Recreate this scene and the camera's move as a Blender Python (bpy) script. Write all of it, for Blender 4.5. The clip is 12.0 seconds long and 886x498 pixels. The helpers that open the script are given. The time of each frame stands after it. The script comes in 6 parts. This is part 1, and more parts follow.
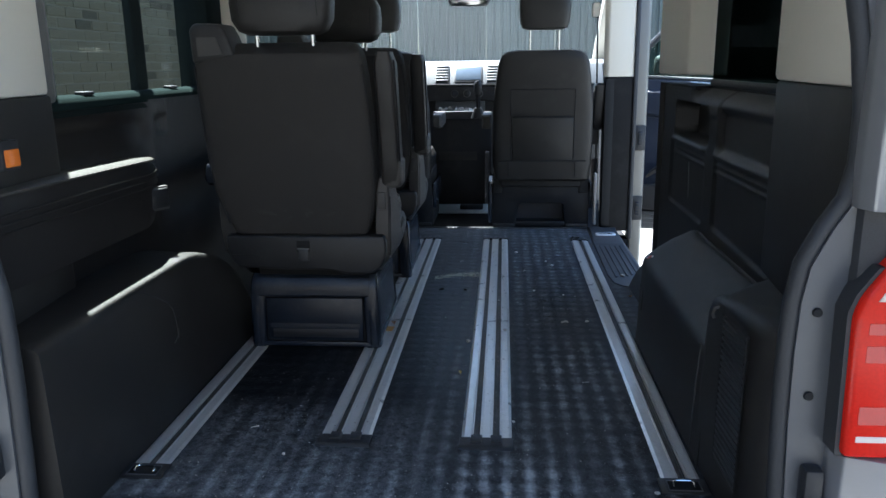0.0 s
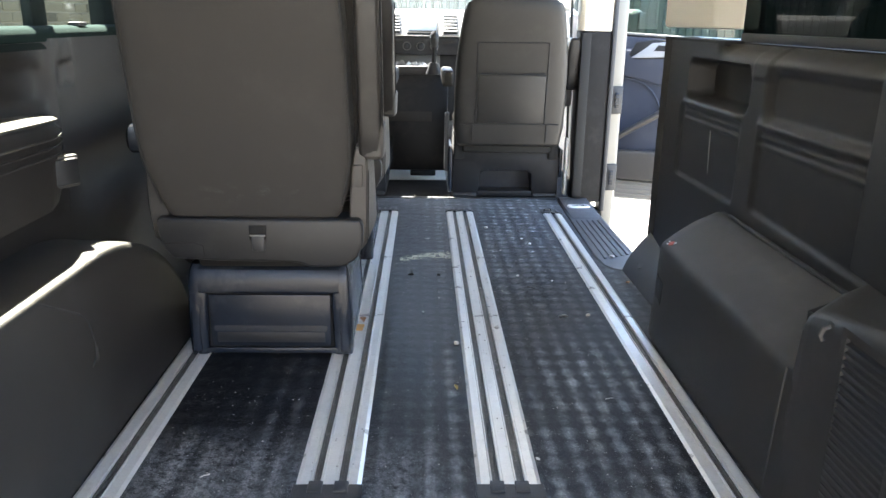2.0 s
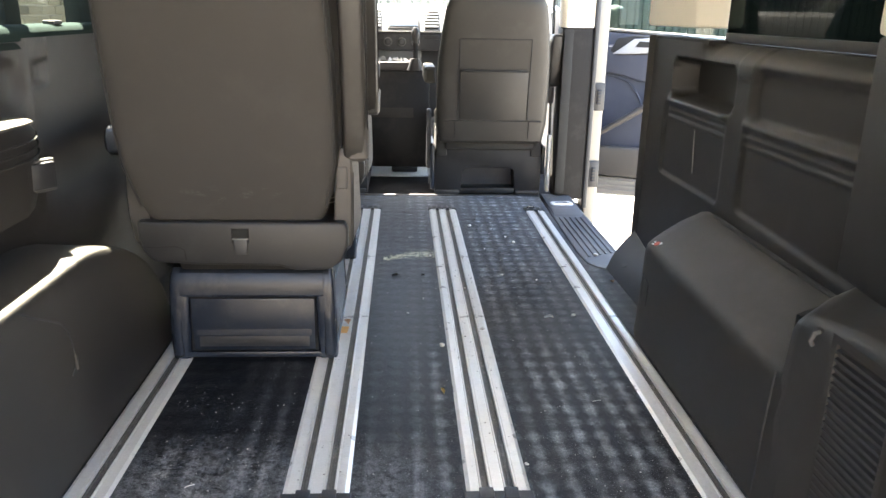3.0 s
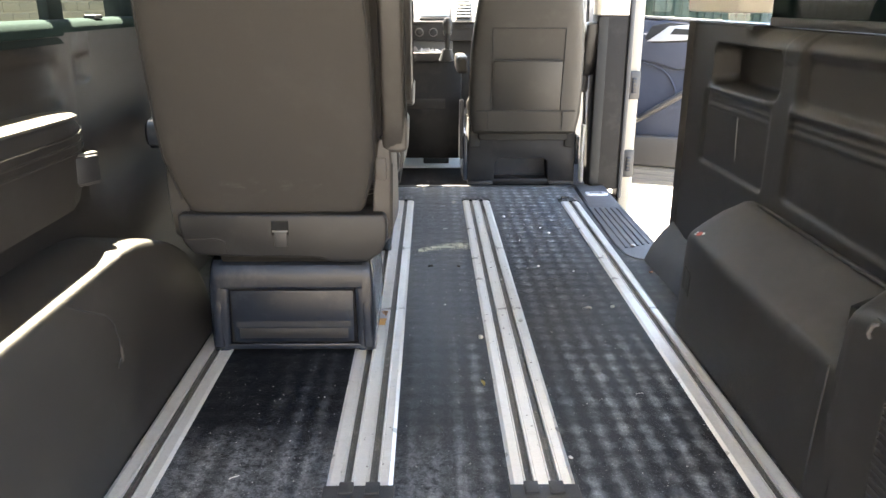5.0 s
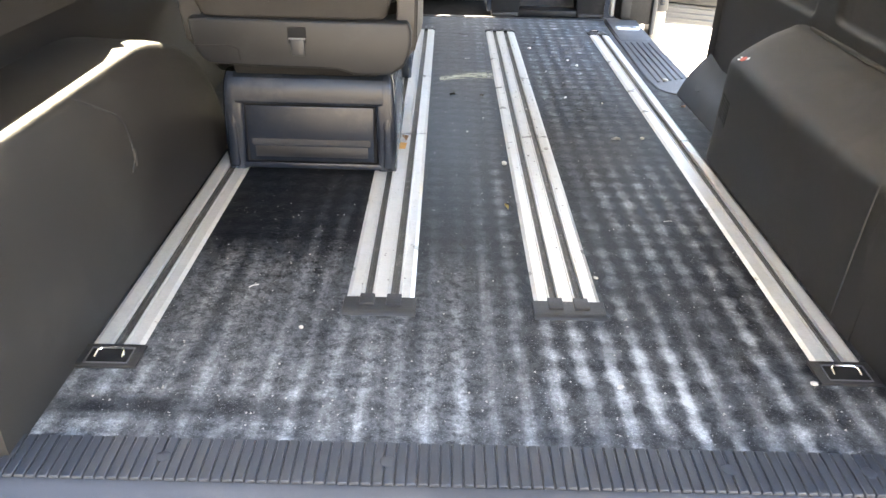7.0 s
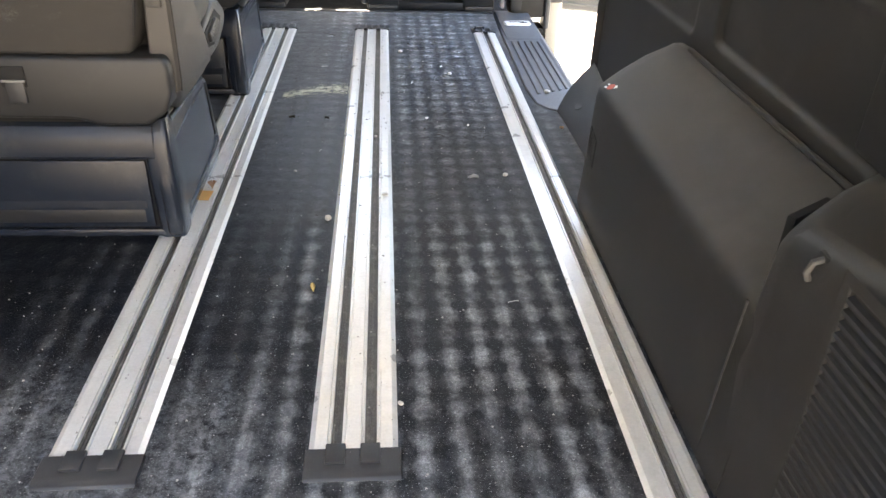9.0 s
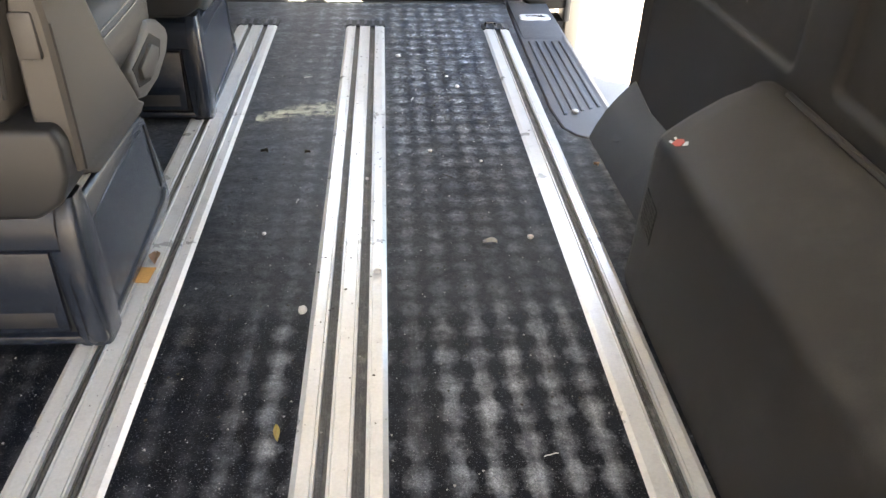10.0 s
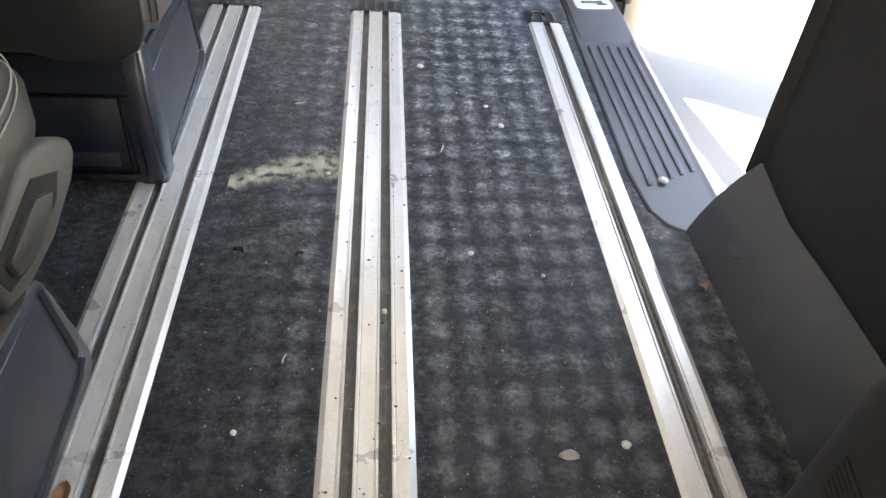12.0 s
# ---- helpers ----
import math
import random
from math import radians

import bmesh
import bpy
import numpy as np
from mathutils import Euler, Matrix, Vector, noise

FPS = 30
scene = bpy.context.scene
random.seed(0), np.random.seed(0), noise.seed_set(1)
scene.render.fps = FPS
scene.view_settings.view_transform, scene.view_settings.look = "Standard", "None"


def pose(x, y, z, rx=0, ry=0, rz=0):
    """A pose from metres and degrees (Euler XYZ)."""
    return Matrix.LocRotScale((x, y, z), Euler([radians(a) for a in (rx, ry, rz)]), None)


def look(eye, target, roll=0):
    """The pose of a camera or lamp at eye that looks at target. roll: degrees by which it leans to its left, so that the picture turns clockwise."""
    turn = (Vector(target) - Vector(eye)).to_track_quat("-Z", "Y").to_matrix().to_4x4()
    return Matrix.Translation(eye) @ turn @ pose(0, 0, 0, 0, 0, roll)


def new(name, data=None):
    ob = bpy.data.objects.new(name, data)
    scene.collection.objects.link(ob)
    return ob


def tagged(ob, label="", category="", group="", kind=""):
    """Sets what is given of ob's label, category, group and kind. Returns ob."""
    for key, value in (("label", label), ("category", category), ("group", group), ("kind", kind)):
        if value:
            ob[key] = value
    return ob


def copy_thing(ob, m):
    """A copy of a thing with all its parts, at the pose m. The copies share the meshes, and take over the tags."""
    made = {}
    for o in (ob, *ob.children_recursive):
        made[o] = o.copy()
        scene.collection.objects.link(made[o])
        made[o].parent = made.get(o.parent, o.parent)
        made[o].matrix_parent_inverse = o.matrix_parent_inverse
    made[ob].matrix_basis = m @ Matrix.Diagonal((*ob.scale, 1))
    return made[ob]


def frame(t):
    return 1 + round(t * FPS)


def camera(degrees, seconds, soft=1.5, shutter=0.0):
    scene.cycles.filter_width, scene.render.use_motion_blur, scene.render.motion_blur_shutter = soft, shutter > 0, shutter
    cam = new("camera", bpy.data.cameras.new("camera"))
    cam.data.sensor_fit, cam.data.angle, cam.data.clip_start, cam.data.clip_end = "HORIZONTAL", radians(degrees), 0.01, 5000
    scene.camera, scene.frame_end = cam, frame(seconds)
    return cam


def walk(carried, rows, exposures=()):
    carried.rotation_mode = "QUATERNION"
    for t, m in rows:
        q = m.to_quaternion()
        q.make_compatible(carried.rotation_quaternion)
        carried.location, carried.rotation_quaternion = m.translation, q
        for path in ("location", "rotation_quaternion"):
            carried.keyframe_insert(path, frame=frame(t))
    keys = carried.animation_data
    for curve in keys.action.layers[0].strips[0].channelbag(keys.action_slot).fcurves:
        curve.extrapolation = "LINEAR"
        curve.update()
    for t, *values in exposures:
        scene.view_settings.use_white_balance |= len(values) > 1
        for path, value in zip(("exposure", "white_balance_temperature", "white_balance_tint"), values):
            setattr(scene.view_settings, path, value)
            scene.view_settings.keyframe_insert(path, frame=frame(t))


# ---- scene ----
cam = camera(60.8, 12.0)
PATH = [
    (0, (0.206, -1.138, 0.877), (0.048, 0.798, 0.401), -0.8),
    (0.5, (0.207, -0.943, 0.885), (0.097, 0.996, 0.407), -0.4),
    (1, (0.148, -0.828, 0.875), (0.084, 1.109, 0.379), 0.1),
    (1.5, (0.054, -0.754, 0.843), (0.057, 1.164, 0.273), 0.8),
    (2, (0.002, -0.714, 0.842), (0.056, 1.199, 0.26), 0.9),
    (2.5, (-0.014, -0.697, 0.85), (0.081, 1.21, 0.256), 1.1),
    (2.7, (-0.012, -0.693, 0.856), (0.103, 1.213, 0.26), 1.2),
    (4.3, (-0.033, -0.683, 0.861), (0.006, 1.219, 0.245), 0.1),
    (4.5, (-0.038, -0.678, 0.86), (0.011, 1.223, 0.243), 0.3),
    (5, (-0.041, -0.675, 0.853), (-0.005, 1.226, 0.232), 0.2),
    (5.5, (-0.024, -0.679, 0.847), (0.029, 1.221, 0.223), 0.4),
    (6, (-0.013, -0.683, 0.829), (0.046, 1.191, 0.132), 0.4),
    (6.5, (-0.022, -0.682, 0.787), (-0.001, 1.106, -0.107), 0.6),
    (7, (-0.067, -0.643, 0.752), (-0.057, 1.105, -0.219), 1.6),
    (7.5, (0.0, -0.606, 0.737), (0.107, 1.117, -0.273), 3.1),
    (7.7, (0.051, -0.589, 0.728), (0.232, 1.125, -0.286), 3.6),
    (9.3, (0.22, -0.105, 0.775), (0.37, 1.593, -0.271), 1.9),
    (9.5, (0.211, -0.02, 0.773), (0.377, 1.659, -0.302), 2.2),
    (10, (0.232, 0.207, 0.76), (0.378, 1.865, -0.348), 2.1),
    (10.5, (0.228, 0.42, 0.772), (0.364, 2.062, -0.363), 2.4),
    (11, (0.182, 0.538, 0.765), (0.322, 2.154, -0.406), 3.0),
    (11.5, (0.194, 0.695, 0.772), (0.346, 2.255, -0.471), 3.8),
    (12, (0.176, 0.838, 0.804), (0.355, 2.334, -0.512), 5.4),
]
EXPOSURES = [(0.0, 3.0, 5500, 6), (0.5, 3.73, 5550, 5), (1.0, 4.0, 5550, 4), (1.5, 4.45, 6000, 6), (2.5, 5.1, 7000, 10), (4.5, 5.24, 7500, 11), (5.5, 5.25, 7500, 11), (6.0, 5.45, 7500, 11), (6.6, 5.75, 7700, 11), (7.7, 5.75, 7700, 11), (9.5, 5.3, 8000, 12), (10.5, 5.55, 8200, 12), (12.0, 5.2, 8100, 12)]
walk(cam, [(t, look(eye, target, roll)) for t, eye, target, roll in PATH], EXPOSURES)


# ---- world and sun ----
world = bpy.data.worlds.new("sky")
scene.world = world
world.use_nodes = True
wn = world.node_tree.nodes
wl = world.node_tree.links
sky = wn.new("ShaderNodeTexSky")
sky.sky_type = "NISHITA"
sky.sun_disc = False
TO_SUN = Vector((-0.25, 0.40, 1.0)).normalized()
sky.sun_elevation = math.asin(TO_SUN.z)
sky.sun_rotation = math.atan2(TO_SUN.x, TO_SUN.y)
wl.new(sky.outputs["Color"], wn["Background"].inputs["Color"])
wn["Background"].inputs["Strength"].default_value = 0.07
sun_data = bpy.data.lights.new("sun", "SUN")
sun_data.energy = 5.0
sun_data.angle = radians(0.55)
sun_data.color = (1.0, 0.95, 0.87)
sun = new("sun", sun_data)
sun.matrix_world = look(TO_SUN * 20, (0, 0, 0))


# ---- materials ----
def mat(name, color, rough=0.5, metal=0.0, vary=0.25, scale=30.0, bump=0.1, fine=400.0, spec=0.5, stain=0.0, stain_color=(0.3, 0.29, 0.27), rand=0.0):
    """A surface with colour variation at two scales, uneven gloss and fine relief."""
    m = bpy.data.materials.new(name)
    m.use_nodes = True
    n, l = m.node_tree.nodes, m.node_tree.links
    b = n["Principled BSDF"]
    tc = n.new("ShaderNodeTexCoord")
    big = n.new("ShaderNodeTexNoise")
    big.inputs["Scale"].default_value = scale * 0.15
    big.inputs["Detail"].default_value = 5
    small = n.new("ShaderNodeTexNoise")
    small.inputs["Scale"].default_value = fine
    small.inputs["Detail"].default_value = 3
    l.new(tc.outputs["Object"], big.inputs["Vector"])
    l.new(tc.outputs["Object"], small.inputs["Vector"])
    add = n.new("ShaderNodeMath")
    add.operation = "ADD"
    l.new(big.outputs["Fac"], add.inputs[0])
    l.new(small.outputs["Fac"], add.inputs[1])
    rng = n.new("ShaderNodeMapRange")
    rng.inputs["From Min"].default_value = 0.6
    rng.inputs["From Max"].default_value = 1.4
    rng.inputs["To Min"].default_value = 1 - vary
    rng.inputs["To Max"].default_value = 1 + vary
    l.new(add.outputs[0], rng.inputs["Value"])
    hsv = n.new("ShaderNodeHueSaturation")
    hsv.inputs["Color"].default_value = (*color, 1)
    if rand:
        info = n.new("ShaderNodeObjectInfo")
        rr = n.new("ShaderNodeMapRange")
        if rand > 0.25:
            rr.inputs["From Min"].default_value = 0.87
            rr.inputs["From Max"].default_value = 0.90
            rr.inputs["To Min"].default_value = 1.0
            rr.inputs["To Max"].default_value = 1 - rand
        else:
            rr.inputs["To Min"].default_value = 1 - rand
            rr.inputs["To Max"].default_value = 1 + rand
        l.new(info.outputs["Random"], rr.inputs["Value"])
        mul = n.new("ShaderNodeMath")
        mul.operation = "MULTIPLY"
        l.new(rr.outputs[0], mul.inputs[0])
        l.new(rng.outputs[0], mul.inputs[1])
        l.new(mul.outputs[0], hsv.inputs["Value"])
    else:
        l.new(rng.outputs[0], hsv.inputs["Value"])
    out = hsv.outputs["Color"]
    if stain:
        st = n.new("ShaderNodeTexNoise")
        st.inputs["Scale"].default_value = scale * 0.5
        st.inputs["Detail"].default_value = 8
        st.inputs["Roughness"].default_value = 0.7
        l.new(tc.outputs["Object"], st.inputs["Vector"])
        sr = n.new("ShaderNodeMapRange")
        sr.inputs["From Min"].default_value = 0.52
        sr.inputs["From Max"].default_value = 0.75
        sr.inputs["To Max"].default_value = stain
        l.new(st.outputs["Fac"], sr.inputs["Value"])
        mix = n.new("ShaderNodeMix")
        mix.data_type = "RGBA"
        mix.inputs["B"].default_value = (*stain_color, 1)
        l.new(sr.outputs[0], mix.inputs["Factor"])
        l.new(out, mix.inputs["A"])
        out = mix.outputs["Result"]
    l.new(out, b.inputs["Base Color"])
    ro = n.new("ShaderNodeMapRange")
    ro.inputs["To Min"].default_value = max(0.03, rough - 0.1)
    ro.inputs["To Max"].default_value = min(1.0, rough + 0.1)
    l.new(big.outputs["Fac"], ro.inputs["Value"])
    l.new(ro.outputs[0], b.inputs["Roughness"])
    b.inputs["Metallic"].default_value = metal
    b.inputs["Specular IOR Level"].default_value = spec
    if bump:
        bp = n.new("ShaderNodeBump")
        bp.inputs["Strength"].default_value = bump
        bp.inputs["Distance"].default_value = 0.002
        l.new(small.outputs["Fac"], bp.inputs["Height"])
        l.new(bp.outputs["Normal"], b.inputs["Normal"])
    return m


def glass_mat(name, tint, gloss=0.04):
    """Thin window glass: clear through, with a mirror coat by Fresnel."""
    m = bpy.data.materials.new(name)
    m.use_nodes = True
    n, l = m.node_tree.nodes, m.node_tree.links
    n.remove(n["Principled BSDF"])
    tr = n.new("ShaderNodeBsdfTransparent")
    tr.inputs["Color"].default_value = (*tint, 1)
    gl = n.new("ShaderNodeBsdfGlossy")
    gl.inputs["Roughness"].default_value = 0.02
    mx = n.new("ShaderNodeMixShader")
    mx.inputs[0].default_value = gloss
    l.new(tr.outputs[0], mx.inputs[1])
    l.new(gl.outputs[0], mx.inputs[2])
    l.new(mx.outputs[0], n["Material Output"].inputs["Surface"])
    return m


def floor_mat():
    """Dark ribbed rubber mat, with pale dust rubbed onto its grid of studs."""
    m = bpy.data.materials.new("floor_rubber")
    m.use_nodes = True
    n, l = m.node_tree.nodes, m.node_tree.links
    b = n["Principled BSDF"]
    tc = n.new("ShaderNodeTexCoord")

    def noise_tex(scale, detail=6, rough=0.6, vec=None):
        t = n.new("ShaderNodeTexNoise")
        t.inputs["Scale"].default_value = scale
        t.inputs["Detail"].default_value = detail
        t.inputs["Roughness"].default_value = rough
        l.new(vec if vec else tc.outputs["Object"], t.inputs["Vector"])
        return t

    def math_node(op, a, c=None, clamp=False):
        t = n.new("ShaderNodeMath")
        t.operation = op
        t.use_clamp = clamp
        for i, v in enumerate((a, c)):
            if v is None:
                continue
            if isinstance(v, (int, float)):
                t.inputs[i].default_value = v
            else:
                l.new(v, t.inputs[i])
        return t.outputs[0]

    def remap(v, a, c, lo=0.0, hi=1.0):
        t = n.new("ShaderNodeMapRange")
        t.inputs["From Min"].default_value = a
        t.inputs["From Max"].default_value = c
        t.inputs["To Min"].default_value = lo
        t.inputs["To Max"].default_value = hi
        l.new(v, t.inputs["Value"])
        return t.outputs[0]

    warp = noise_tex(14, 3)
    wv = n.new("ShaderNodeVectorMath")
    wv.operation = "MULTIPLY_ADD"
    wv.inputs[1].default_value = (0.020, 0.020, 0)
    l.new(warp.outputs["Color"], wv.inputs[0])
    l.new(tc.outputs["Object"], wv.inputs[2])
    sep = n.new("ShaderNodeSeparateXYZ")
    l.new(wv.outputs[0], sep.inputs[0])
    cx = math_node("COSINE", math_node("MULTIPLY", math_node("SUBTRACT", sep.outputs["X"], 0.278), 2 * math.pi / 0.0495))
    cy = math_node("COSINE", math_node("MULTIPLY", math_node("SUBTRACT", sep.outputs["Y"], 0.03), 2 * math.pi / 0.0575))
    col = remap(cx, 0.0, 1.0)

    def cell(v, start, pitch):
        u = math_node("DIVIDE", math_node("SUBTRACT", v, start), pitch)
        return math_node("SUBTRACT", math_node("FRACT", math_node("ADD", u, 0.5)), 0.5)

    ux, uy = cell(sep.outputs["X"], 0.278, 0.0495), cell(sep.outputs["Y"], 0.03, 0.0575)
    rr = math_node("SQRT", math_node("ADD", math_node("MULTIPLY", ux, ux), math_node("MULTIPLY", uy, uy)))
    edge = noise_tex(70, 5, 0.7)
    rw = math_node("ADD", rr, math_node("MULTIPLY", math_node("SUBTRACT", edge.outputs["Fac"], 0.5), 0.60))
    dot = remap(rw, 0.47, 0.14)
    ring = math_node("MULTIPLY", remap(rw, 0.08, 0.24), dot)
    # where the dust lies: rubbed into lines near the tailgate, onto single studs further in
    sp = n.new("ShaderNodeSeparateXYZ")
    l.new(tc.outputs["Object"], sp.inputs[0])
    lines = remap(sp.outputs["Y"], 0.60, 0.35, 0.40, 0.58)
    studs = math_node("ADD", math_node("MULTIPLY", col, lines), math_node("ADD", math_node("MULTIPLY", dot, 0.36), math_node("MULTIPLY", ring, 0.20)))
    rear = remap(sp.outputs["Y"], 1.21, 1.14, 0.20, 1.0)
    patch = math_node("MULTIPLY", remap(noise_tex(3.2, 4, 0.55).outputs["Fac"], 0.36, 0.64, 0.45, 1.0), remap(noise_tex(15, 4, 0.65).outputs["Fac"], 0.38, 0.62, 0.12, 1.45))
    grain = remap(noise_tex(130, 9, 0.78).outputs["Fac"], 0.38, 0.64, 0.48, 1.0)
    fine = remap(noise_tex(380, 4, 0.7).outputs["Fac"], 0.38, 0.62, 0.55, 1.15)
    speck = remap(noise_tex(420, 2, 0.6).outputs["Fac"], 0.63, 0.70)
    cloud = remap(noise_tex(20, 9, 0.78).outputs["Fac"], 0.44, 0.66)
    # the studs show most on the walked-on aisle and near the tailgate
    right = math_node("MULTIPLY", remap(sp.outputs["X"], -0.02, 0.10, 0.16, 1.0), remap(sp.outputs["X"], -0.40, -0.33, 0.12, 1.0))
    near = remap(sp.outputs["Y"], 0.46, 0.22, 0.0, 0.62)
    zone = math_node("MAXIMUM", right, near)
    ms = n.new("ShaderNodeMapping")
    ms.inputs["Scale"].default_value = (26, 1.6, 1)
    l.new(tc.outputs["Object"], ms.inputs["Vector"])
    drag = remap(noise_tex(1.0, 5, 0.6, ms.outputs[0]).outputs["Fac"], 0.35, 0.62, 0.25, 1.0)
    mottled = remap(noise_tex(55, 9, 0.9).outputs["Fac"], 0.445, 0.555, 0.02, 1.15)
    left_dust = math_node("MULTIPLY", math_node("MULTIPLY", math_node("SUBTRACT", 1.0, right), math_node("MULTIPLY", mottled, remap(col, 0, 1, 0.74, 1.10))), remap(sep.outputs["Y"], 0.76, 0.62, 0.0, 0.48))
    amount = math_node("MULTIPLY", math_node("MULTIPLY", math_node("MULTIPLY", studs, zone), grain), math_node("MULTIPLY", rear, math_node("ADD", math_node("MULTIPLY", patch, 1.3), 0.12)))
    amount = math_node("ADD", math_node("MULTIPLY", math_node("MULTIPLY", amount, fine), 0.92), math_node("MULTIPLY", math_node("MULTIPLY", left_dust, grain), 1.0))
    amount = math_node("MULTIPLY", amount, drag)
    # a line with less dust across the left rear corner
    dust_gap = remap(math_node("ABSOLUTE", math_node("SUBTRACT", sp.outputs["Y"], 0.212)), 0.010, 0.034)
    amount = math_node("MULTIPLY", amount, math_node("MAXIMUM", dust_gap, remap(sp.outputs["X"], -0.30, -0.20)))
    # one rubbed patch behind the rail end
    wx = math_node("SUBTRACT", sp.outputs["X"], 0.26)
    wy = math_node("SUBTRACT", sp.outputs["Y"], 0.30)
    wr = math_node("SQRT", math_node("ADD", math_node("MULTIPLY", wx, wx), math_node("MULTIPLY", wy, wy)))
    rub = math_node("MULTIPLY", math_node("MULTIPLY", studs, grain), remap(wr, 0.15, 0.05, 0.0, 0.55))
    amount = math_node("ADD", amount, rub)
    haze = math_node("MULTIPLY", math_node("MULTIPLY", cloud, math_node("MULTIPLY", grain, fine)), remap(sp.outputs["Y"], 0.28, 0.7, 0.28, 0.012))
    mb = n.new("ShaderNodeMapping")
    mb.inputs["Scale"].default_value = (16, 24, 1)
    l.new(tc.outputs["Object"], mb.inputs["Vector"])
    brushed = remap(noise_tex(1.0, 9, 0.78, mb.outputs[0]).outputs["Fac"], 0.42, 0.68)
    clots = remap(noise_tex(75, 9, 0.86).outputs["Fac"], 0.45, 0.57, 0.0, 1.35)
    worn = math_node("MULTIPLY", math_node("MULTIPLY", clots, fine), remap(math_node("MULTIPLY", dot, right), 0, 1, 0.60, 1.65))
    # brushed dust; its rise towards the front also stands in for reflected sky
    front = math_node("MULTIPLY", math_node("MULTIPLY", brushed, worn), remap(sp.outputs["Y"], 1.15, 2.4, 0.02, 0.70))
    haze = math_node("ADD", haze, front)
    # front edge paled in colour to imitate the windscreen's reflection
    edge_sheen = math_node("MULTIPLY", remap(brushed, 0, 1, 0.6, 1.1), remap(sp.outputs["Y"], 2.45, 2.85, 0.0, 0.13))
    haze = math_node("ADD", haze, edge_sheen)
    # thin even film of dust past the clean rear mat, raised to imitate front light
    film = math_node("MULTIPLY", math_node("MULTIPLY", remap(noise_tex(9, 6, 0.6).outputs["Fac"], 0.3, 0.7, 0.55, 1.4), remap(math_node("MULTIPLY", dot, right), 0, 1, 0.72, 1.75)), math_node("MULTIPLY", remap(noise_tex(60, 8, 0.8).outputs["Fac"], 0.40, 0.60, 0.35, 1.5), remap(sep.outputs["Y"], 1.14, 1.20, 0.0, 0.066)))
    # the floor also pales evenly towards the tailgate
    haze = math_node("ADD", math_node("ADD", haze, film), remap(sp.outputs["Y"], 0.60, 0.15, 0.0, 0.045))
    flecks = remap(noise_tex(240, 2, 0.5).outputs["Fac"], 0.66, 0.72)
    sand = math_node("ADD", math_node("MULTIPLY", speck, math_node("MULTIPLY", rear, 0.35)), math_node("MULTIPLY", math_node("MULTIPLY", flecks, remap(noise_tex(11, 3, 0.6).outputs["Fac"], 0.42, 0.58, 0.1, 1.0)), remap(sp.outputs["Y"], 0.3, 1.2, 0.65, 0.28)))
    dust = math_node("ADD", math_node("ADD", amount, haze), sand, True)
    mix = n.new("ShaderNodeMix")
    mix.data_type = "RGBA"
    mix.inputs["A"].default_value = (0.0040, 0.0046, 0.0068, 1)
    mix.inputs["B"].default_value = (0.41, 0.43, 0.445, 1)
    l.new(dust, mix.inputs["Factor"])
    l.new(mix.outputs["Result"], b.inputs["Base Color"])
    l.new(remap(dust, 0, 0.5, 0.33, 0.85), b.inputs["Roughness"])
    b.inputs["Specular IOR Level"].default_value = 0.10
    h = math_node("ADD", math_node("MULTIPLY", dot, 0.5), math_node("MULTIPLY", grain, 0.25))
    bp = n.new("ShaderNodeBump")
    bp.inputs["Strength"].default_value = 0.5
    bp.inputs["Distance"].default_value = 0.003
    l.new(h, bp.inputs["Height"])
    l.new(bp.outputs["Normal"], b.inputs["Normal"])
    return m


M_FLOOR = floor_mat()
M_TRIM = mat("grey_trim_plastic", (0.0165, 0.0152, 0.0140), 0.55, 0, 0.18, 12, 0.35, 900, 0.5, 0.06)
M_TRIM_B = mat("black_plastic", (0.019, 0.020, 0.0225), 0.45, 0, 0.2, 20, 0.3, 700, 0.5, 0.05)
M_BASE = mat("seat_base_plastic", (0.0140, 0.0190, 0.0285), 0.23, 0, 0.2, 14, 0.25, 800, 0.5, 0.08)
M_SILL = mat("sill_plastic", (0.034, 0.039, 0.048), 0.42, 0, 0.2, 14, 0.25, 800, 0.5, 0.25, (0.11, 0.11, 0.115))
M_SEATBACK = mat("seat_back_cloth", (0.033, 0.0305, 0.028), 0.75, 0, 0.2, 10, 0.5, 1200, 0.3, 0.10, (0.12, 0.115, 0.11))
M_LEATHER = mat("dark_leather", (0.0185, 0.0170, 0.0155), 0.40, 0, 0.2, 14, 0.5, 500, 0.4, 0.04)
M_SEATSIDE = mat("seat_side_plastic", (0.052, 0.0485, 0.045), 0.5, 0, 0.15, 14, 0.3, 800, 0.4, 0.05)
M_STITCH = mat("stitching", (0.30, 0.29, 0.27), 0.8, 0, 0.2, 30, 0.1)
M_SEAM = mat("seam_dark", (0.010, 0.010, 0.010), 0.8, 0, 0.2, 30, 0.1)
M_BEIGE = mat("beige_trim", (0.72, 0.68, 0.585), 0.7, 0, 0.08, 8, 0.3, 700, 0.3, 0.05, (0.4, 0.37, 0.32))
M_LINING = mat("roof_lining", (0.74, 0.71, 0.64), 0.9, 0, 0.06, 8, 0.4, 500, 0.2)
M_ALU = mat("brushed_aluminium", (0.62, 0.615, 0.595), 0.30, 0.35, 0.10, 60, 0.12, 220, 0.5, 0.40, (0.36, 0.355, 0.33))
M_CHROME = mat("chrome", (0.8, 0.8, 0.8), 0.12, 1.0, 0.05, 20, 0.0)
